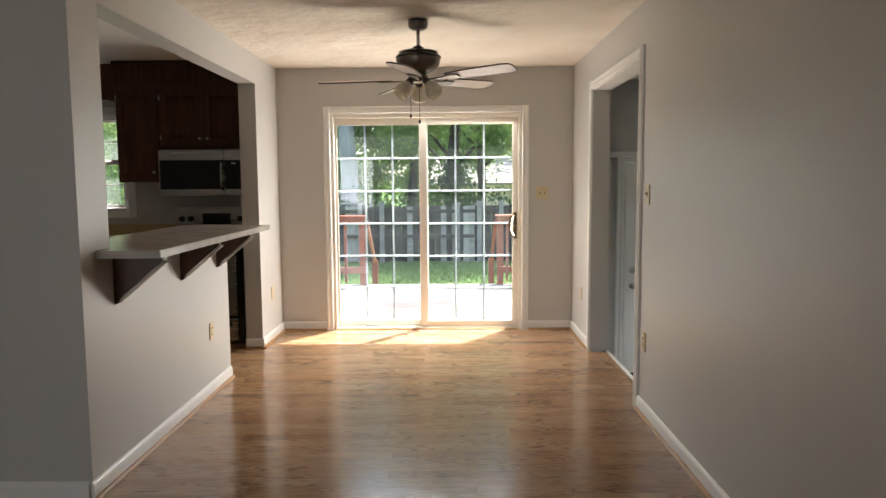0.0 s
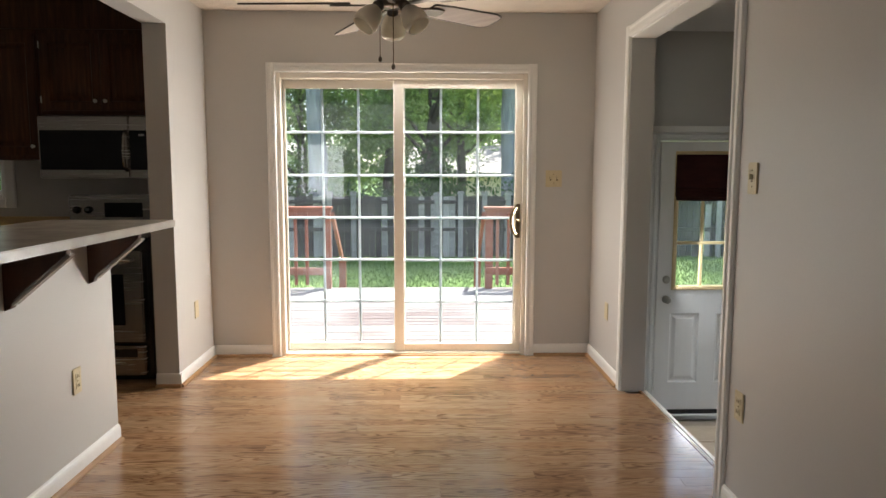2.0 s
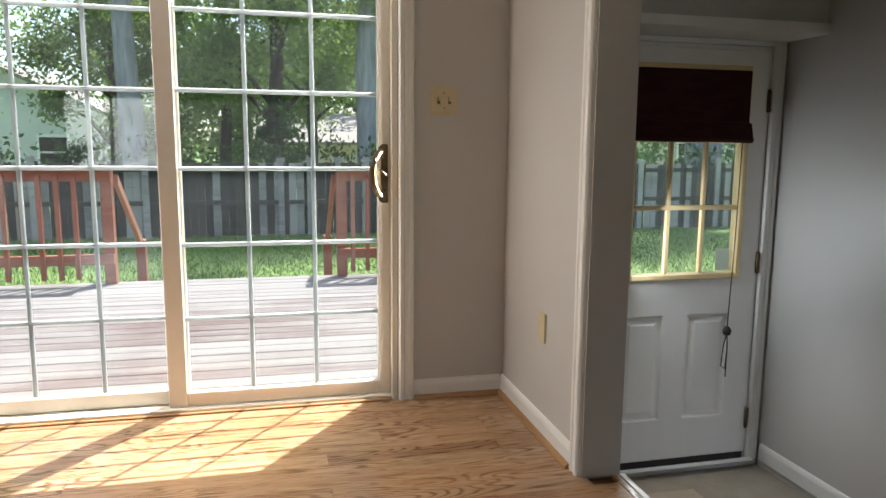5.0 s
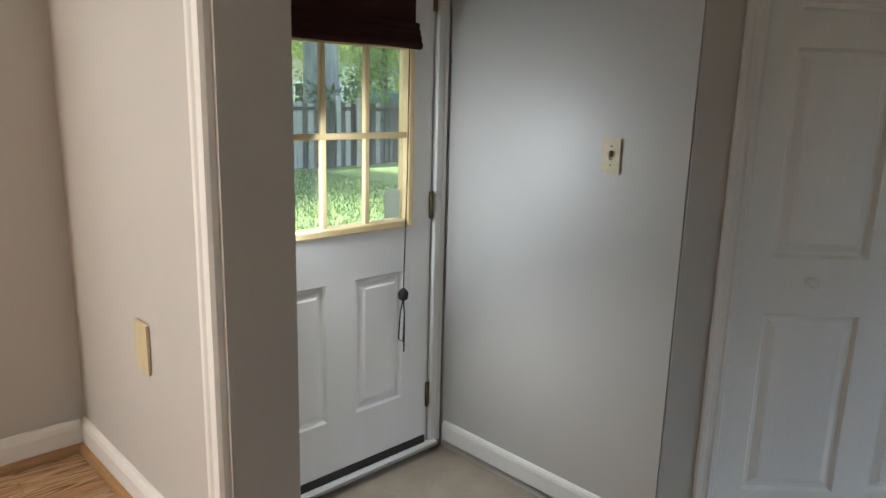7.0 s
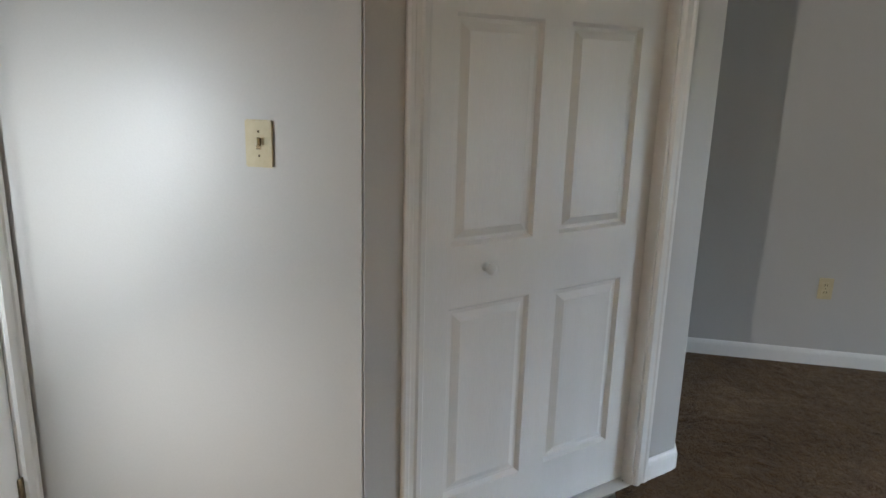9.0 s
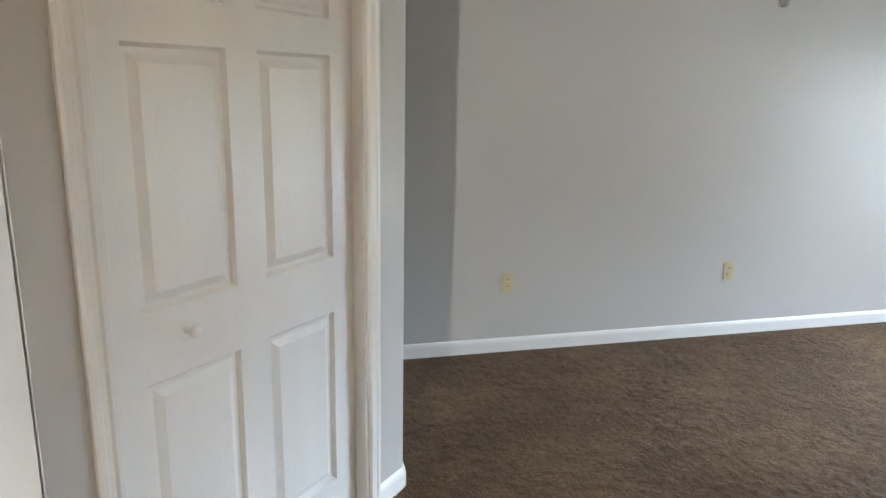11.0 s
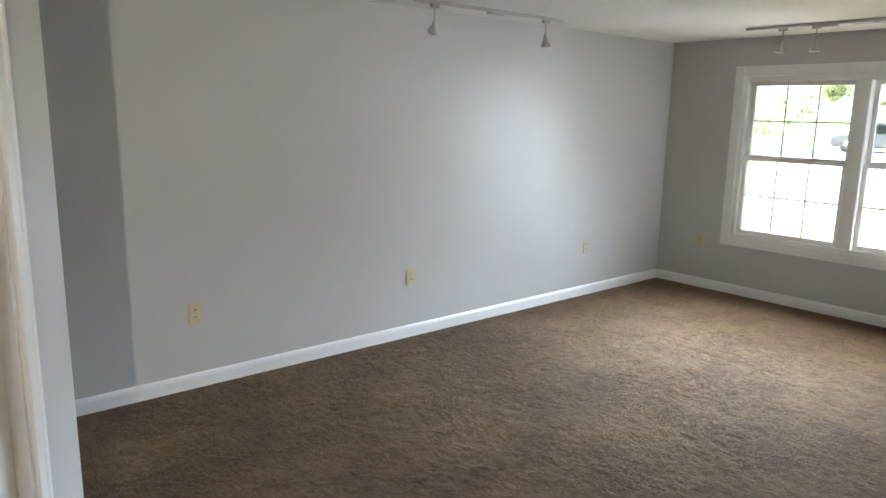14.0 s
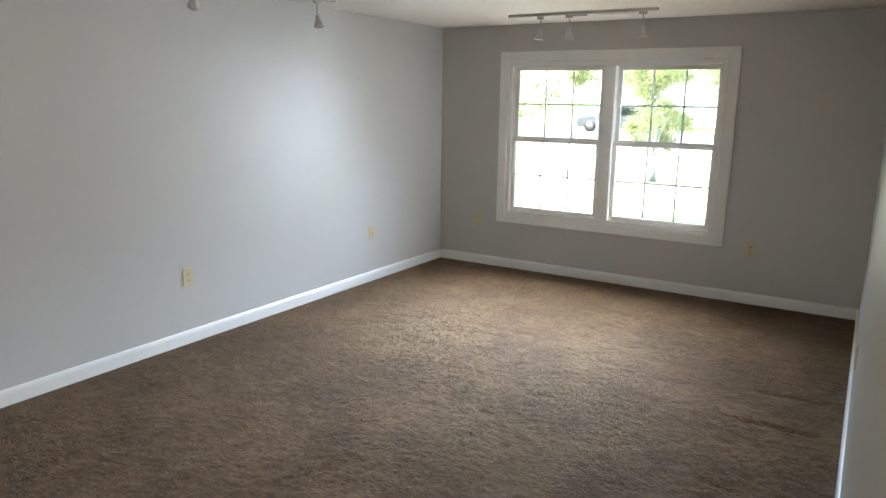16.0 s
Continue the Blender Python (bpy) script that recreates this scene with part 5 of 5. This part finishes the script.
def tree(x, y, r, h, crown_low, crown_r, clumps, count, seed, label, bark=BARK, leaf=LEAF, size=0.13, ivy=0.0, lean=0.0):
    e = thing("tree", (x, y, GZ), label, "tree", "garden trees")
    rnd = np.random.default_rng(seed)
    pts = [(lean * k / 10 * h + 0.04 * math.sin(k * 1.7 + seed), 0.04 * math.cos(k * 1.3 + seed), h * k / 10) for k in range(11)]
    bm = tube(bmesh.new(), pts, [r * (1.35 if k == 0 else 1.0 - 0.075 * k) for k in range(11)], 14)
    centres = []
    for k in range(clumps):
        z = crown_low + (h * 1.05 - crown_low) * rnd.uniform(0, 1) ** 0.9
        a = rnd.uniform(0, 2 * math.pi)
        d = crown_r * rnd.uniform(0.15, 1.0) * (0.6 + 0.4 * math.sin(math.pi * min(1, (z - crown_low) / (h - crown_low + 0.1))))
        centres.append((d * math.cos(a), d * math.sin(a), z, rnd.uniform(0.5, 1.0) * crown_r * 0.42))
    for k in range(min(clumps, 12)):
        cx, cy, cz, _ = centres[k]
        z0 = max(0.3 * crown_low, cz - 0.35 * math.hypot(cx, cy) - 0.5)
        z0 = min(z0, h * 0.92)
        mid = (cx * 0.5, cy * 0.5, (z0 + cz) / 2 + 0.25)
        tube(bm, [(lean * z0, 0, z0), mid, (cx, cy, cz)], [r * 0.34, r * 0.2, r * 0.05], 7)
    part("trunk", bm, bark, e)
    leaves(rnd, centres, size * 0.50, int(count * 3.6), "crown", leaf, e)
    if ivy:
        ic = [(r * 1.05 * math.cos(a), r * 1.05 * math.sin(a), z, 0.28) for a, z in zip(rnd.uniform(0, 6.28, 60), rnd.uniform(0.2, ivy, 60))]
        leaves(rnd, ic, 0.07, 3600, "ivy", LEAF_DARK, e)
    return e


tree(-2.60, 19.4, 0.27, 11.0, 5.5, 2.8, 26, 5200, 11, "tall grey-barked tree behind the fence")
tree(2.25, 19.6, 0.30, 11.0, 5.0, 3.0, 26, 5200, 12, "tall grey-barked tree behind the fence")
tree(0.30, 21.0, 0.23, 9.0, 2.6, 2.6, 30, 7000, 13, "ivy-clad dark tree behind the fence", BARK_DARK, LEAF, 0.13, 2.8)
tree(-3.7, 23.5, 0.2, 6.0, 1.4, 1.9, 30, 6000, 14, "leafy green tree behind the fence", BARK_DARK)
tree(-1.1, 24.5, 0.18, 8.5, 1.2, 2.8, 36, 9000, 15, "leafy dark green tree behind the fence", BARK_DARK, LEAF)
tree(3.6, 26.0, 0.2, 9.0, 3.2, 3.0, 30, 7000, 16, "leafy light green tree behind the fence", BARK_DARK, LEAF_LIGHT)
tree(1.4, 27.5, 0.2, 9.0, 3.0, 3.0, 30, 7000, 17, "leafy green tree behind the fence", BARK_DARK, LEAF)
tree(-8.5, 22.5, 0.2, 7.5, 1.2, 3.2, 34, 8000, 18, "leafy green tree by the fence", BARK_DARK)
tree(10.6, 19.6, 0.50, 12.0, 5.5, 3.2, 26, 5000, 19, "broad grey-barked tree behind the fence")
tree(14.5, 22.0, 0.2, 6.5, 1.0, 2.6, 30, 6000, 20, "yellow-green leafy tree behind the fence", BARK_DARK, LEAF_LIGHT)
tree(7.0, 25.0, 0.2, 8.0, 2.4, 3.0, 30, 7000, 21, "leafy green tree behind the fence", BARK_DARK, LEAF)
tree(-4.9, 13.2, 0.16, 5.5, 1.2, 1.7, 30, 7000, 22, "leafy green tree beside the deck", BARK_DARK, LEAF_LIGHT, 0.09)
hr = np.random.default_rng(31)
hc = [(x, 18.75 + hr.uniform(-0.2, 0.3), GZ + hr.uniform(0.3, 1.75), 0.45) for x in np.arange(-10, 18, 0.22)]
tagged(leaves(hr, hc, 0.07, 16000, "hedge", LEAF_DARK, None), "dark ivy hedge growing along the fence", "hedge", "", "stuff")
wc = [(x + hr.uniform(-1, 1), 44 + hr.uniform(-3, 3), GZ + hr.uniform(0.3, 9.5) * (0.6 + 0.4 * abs(math.sin(x * 0.21))) * (0.4 if -16 < x < -7 else 1.0), 2.2) for x in np.arange(-46, 60, 0.42)]
tagged(leaves(hr, wc, 0.24, 90000, "woodland", LEAF, None), "distant green woodland behind the gardens", "woodland", "", "stuff")


def house(x, y, w, d, h, ridge, wall_mat, label, turn=0):
    """A far gabled house: walls, two roof slopes, windows with panes."""
    e = thing("house", Matrix.Translation((x, y, GZ)) @ Matrix.Rotation(radians(turn), 4, "Z"), label, "house", "far houses")
    bm = bmesh.new()
    prism(bm, [(-w / 2, 0), (w / 2, 0), (w / 2, h), (0, h + ridge), (-w / 2, h)], 1, 0, d)
    part("wall", bm, wall_mat, e)
    for s in (-1, 1):
        bm = bmesh.new()
        k = 1.12
        prism(bm, [(0, h + ridge + 0.02), (s * w / 2 * k, h + ridge + 0.02 - ridge * k), (s * w / 2 * k, h + ridge + 0.14 - ridge * k), (0, h + ridge + 0.14)], 1, -0.4, d + 0.4)
        part("roof", bm, SHINGLE, e)
    for wx in (-w * 0.28, w * 0.28):
        f = part("window", block(wx - 0.5, wx + 0.5, -0.04, -0.001, 0.9, 2.1, 0.01), TRIM, e)
        for zz in (1.0, 1.53):
            part("pane", block(wx - 0.42, wx + 0.42, -0.055, -0.041, zz, zz + 0.47), BLACK_GLASS, f)
    return e


house(7.6, 40.0, 8.0, 8.0, 2.0, 1.3, TAN_SIDING, "tan house with a pale shingled gable roof", 90)
house(-9.0, 30.0, 7.0, 8.0, 2.8, 1.6, SIDING, "pale blue-grey house behind the trees")
house(14.6, 29.0, 6.0, 7.0, 2.4, 1.5, TAN_SIDING, "tan house behind the hedge", 8)
house(21.5, 34.0, 8.0, 7.0, 2.6, 1.6, SIDING, "pale house behind the hedge", 8)
e = thing("garbage_bin", (12.6, 19.6, GZ), "blue plastic wheeled bin behind the fence", "bin")
part("body", block(-0.28, 0.28, -0.3, 0.3, 0.02, 1.62, 0.03), BLUE_PAINT, e)
part("lid", block(-0.30, 0.30, -0.32, 0.32, 1.6205, 1.68, 0.02), BLUE_PAINT, e)


# == front garden ==
structure("road", block(-60, 60, -37, -21, GZ - 0.05, GZ + 0.004), ASPHALT, "grey asphalt street in front of the house", "road")
structure("ground_front", block(-30, 6.19, -20.99, -0.5, GZ - 0.06, GZ + 0.003), SUNLIT_LAWN, "pale sunlit front lawn", "lawn")
structure("pavement", block(6.2, 13.5, -21, -1.4, GZ - 0.05, GZ + 0.006), CONCRETE, "pale concrete driveway", "driveway")
tree(5.4, -9.6, 0.06, 2.3, 0.7, 0.8, 26, 5200, 41, "small light green bush in the front garden", BARK, LEAF_PALE, 0.05)
tree(8.8, -15.5, 0.05, 4.6, 2.1, 1.2, 22, 4200, 45, "light green tree in the front garden", BARK, LEAF_PALE, 0.08)
tree(4.4, -17.0, 0.06, 5.0, 2.4, 1.2, 22, 4200, 46, "green tree in the front garden", BARK, LEAF_LIGHT, 0.08)
tree(7.2, -33.0, 0.3, 9.0, 2.6, 3.2, 30, 6000, 42, "leafy green tree across the street", BARK, LEAF_PALE, 0.16)
tree(-3.2, -36.0, 0.3, 9.0, 2.8, 3.2, 30, 6000, 43, "leafy green tree across the street", BARK, LEAF_PALE, 0.16)
tree(14.0, -40.0, 0.3, 10.0, 2.6, 4.0, 30, 6000, 44, "leafy green tree across the street", BARK, LEAF_PALE, 0.18)
wc = [(x + hr.uniform(-1, 1), -62 + hr.uniform(-3, 3), GZ + hr.uniform(0.3, 9.0), 2.4) for x in np.arange(-60, 60, 0.6)]
tagged(leaves(hr, wc, 0.3, 9000, "woodland", LEAF_PALE, None), "distant light green trees across the street", "woodland", "", "stuff")
house(-6.0, -44.0, 12.0, 8.0, 2.8, 2.0, SIDING, "pale house across the street", 180)
house(12.0, -46.0, 12.0, 8.0, 2.8, 2.0, SIDING, "pale house across the street", 180)


def mailbox(x, y):
    e = thing("mailbox", (x, y, GZ), "grey mailbox on a weathered wooden post", "mailbox")
    part("post", block(-0.05, 0.05, -0.05, 0.05, 0, 1.02, 0.006), FENCE_PALE, e)
    bm = bmesh.new()
    prism(bm, [(-0.09, 1.0205), (0.09, 1.0205), (0.09, 1.12), (0.06, 1.19), (0.0, 1.21), (-0.06, 1.19), (-0.09, 1.12)], 1, -0.26, 0.26)
    part("box", bm, PALE_METAL, e)
    part("flag", block(0.0905, 0.096, -0.2, -0.12, 1.08, 1.28), BLUE_PAINT, e)
    return e


mailbox(6.0, -13.4)


def parked_car(x, y, turn, mat, label):
    e = thing("car", Matrix.Translation((x, y, GZ + 0.004)) @ Matrix.Rotation(radians(turn), 4, "Z"), label, "car", "parked cars")
    bm = bmesh.new()
    prism(bm, [(-2.2, 0.25), (2.2, 0.25), (2.25, 0.62), (2.1, 0.78), (1.1, 0.92), (0.5, 1.42), (-1.2, 1.45), (-1.8, 0.98), (-2.2, 0.88)], 1, -0.85, 0.85)
    bmesh.ops.bevel(bm, geom=list(bm.edges), offset=0.07, segments=2, affect="EDGES")
    b = part("body", bm, mat, e)
    for s in (-1, 1):
        bm = bmesh.new()
        prism(bm, [(0.92, 0.95), (0.45, 1.35), (-0.3, 1.37), (-0.3, 0.95)], 1, s * 0.852, s * 0.862)
        part("side_window", bm, BLACK_GLASS, b)
        bm = bmesh.new()
        prism(bm, [(-0.38, 0.95), (-0.38, 1.37), (-1.12, 1.36), (-1.55, 0.98)], 1, s * 0.852, s * 0.862)
        part("side_window", bm, BLACK_GLASS, b)
        for wx in (-1.35, 1.4):
            m = Matrix.Translation((wx, s * 0.80, 0.32)) @ Matrix.Rotation(math.pi / 2, 4, "X")
            w = part("wheel", lathe(bmesh.new(), ((0.25, -0.1), (0.32, -0.08), (0.32, 0.08), (0.25, 0.1)), 24, m), RUBBER, e)
            part("rim", lathe(bmesh.new(), ((0.2, -0.112), (0.21, 0.0), (0.2, 0.112)), 18, m), STEEL, w)
    return e


parked_car(14.0, -34.0, 0, PALE_METAL, "dark grey car parked on the street")


# == floors: planks, tiles, carpet ==
def carpet():
    """The carpet, as a finely uneven sheet with a few flattened seams."""
    x0, x1, y0, y1, n = XS + 0.001, 4.94, -0.26, 5.30, 0.0145
    nx, ny = int((x1 - x0) / n), int((y1 - y0) / n)
    seams = ((3.69, 1.40, 3.0, 1.39, 0.006), (1.87, 1.953, 1.46, 1.952, 0.022), (1.78, 1.53, 1.44, 1.532, 0.018), (1.85, 2.65, 1.72, 2.68, 0.014))
    verts, faces, idx = [], [], {}
    for i in range(nx + 1):
        for j in range(ny + 1):
            x, y = x0 + (x1 - x0) * i / nx, y0 + (y1 - y0) * j / ny
            z = 0.003 * noise.noise((x * 3, y * 3, 0)) + 0.005 * noise.noise((x * 11, y * 14, 4)) + 0.006 * noise.noise((x * 27, y * 31, 9)) * (1 + noise.noise((x * 2, y * 2, 7)))
            z *= min(1.0, 0.1 + min(x1 - x, y - y0) / 0.12)
            for ax, ay, bx, by, deep in seams:
                dx, dy = bx - ax, by - ay
                t = max(0, min(1, ((x - ax) * dx + (y - ay) * dy) / (dx * dx + dy * dy)))
                d = math.hypot(x - ax - t * dx, y - ay - t * dy)
                z -= deep * math.exp(-(d / 0.016) ** 2)
            idx[i, j] = len(verts)
            verts.append((x, y, DEN + z))
    for i in range(nx):
        for j in range(ny):
            cx, cy = verts[idx[i, j]][0], verts[idx[i, j]][1]
            if (cx < 3.66 and cx + cy > 8.80) or (cx > 3.60 and cy > 5.10):
                continue
            faces.append((idx[i, j], idx[i + 1, j], idx[i + 1, j + 1], idx[i, j + 1]))
    me = bpy.data.meshes.new("floor_carpet")
    me.from_pydata(verts, [], faces)
    me.polygons.foreach_set("use_smooth", [True] * len(faces))
    me.materials.append(CARPET)
    return tagged(new("floor_carpet", me), "brown plush carpet with flattened seams and nap marks", "carpet", "", "structure")


carpet()
tiles = thing("floor_tiles", (0, 0, DEN), "beige stone tiles of the sunken entry", "tile floor", kind="structure")
tile_me = {}
for i in range(5):
    for j in range(6):
        x, y = XRF + 0.16 + i * 0.305, 5.302 + j * 0.305
        w, h = min(0.300, 2.715 - x), min(0.300, 7.058 - y)
        if w < 0.02 or h < 0.02 or x + y > 8.7:
            continue
        key = (round(w, 3), round(h, 3))
        if key not in tile_me:
            tile_me[key] = part("tile", block(0, w, 0, h, -0.0395, 0.0, 0.003), TILE, tiles)
            tile_me[key].matrix_basis = Matrix.Translation((x, y, 0))
            tile_me[key] = tile_me[key].data
        else:
            shared("tile", tile_me[key], tiles, Matrix.Translation((x, y, random.uniform(-0.0006, 0.0006))))

planks = thing("floor_planks", (0, 0, 0), "glossy honey oak strip floor laid across the room", "wood floor", kind="structure")
PW = 0.083
plank_me = {}
rv, rf = [], []
rnd = random.Random(8)
lengths = (0.42, 0.63, 0.84, 1.05)
rows = int((YB + 3.6) / PW) + 1
made = 0
for k in range(rows):
    y = YB - (k + 1) * PW
    x = XRF - 0.02 if 4.73 < y < NE - PW else XR + 0.02
    first = True
    while x > -6.0:
        ln = rnd.choice(lengths) if not first else rnd.choice((0.21, 0.42, 0.63, 0.84))
        first = False
        a = x - ln
        if y > 1.6 and x > -1.6 and made < 300:
            if ln not in plank_me:
                ob = part("plank", block(0, ln - 0.0004, 0, PW - 0.0004, -0.012, 0.0, 0.0002), FLOOR_WOOD, planks)
                ob.matrix_basis = Matrix.Translation((a, y, 0))
                plank_me[ln] = ob.data
            else:
                shared("plank", plank_me[ln], planks, Matrix.Translation((a, y, 0)))
            made += 1
        else:
            q = len(rv)
            x1, y1 = x - 0.0004, y + PW - 0.0004
            rv += [(a, y, 0), (x1, y, 0), (x1, y1, 0), (a, y1, 0), (a, y, -0.012), (x1, y, -0.012), (x1, y1, -0.012), (a, y1, -0.012)]
            rf += [(q, q + 1, q + 2, q + 3), (q, q + 4, q + 5, q + 1), (q + 1, q + 5, q + 6, q + 2), (q + 2, q + 6, q + 7, q + 3), (q + 3, q + 7, q + 4, q)]
        x = a
me = bpy.data.meshes.new("floor_planks_far")
me.from_pydata(rv, [], rf)
me.materials.append(FLOOR_WOOD)
far = new("planks", me)
far.parent = planks
far["kind"] = "stuff"
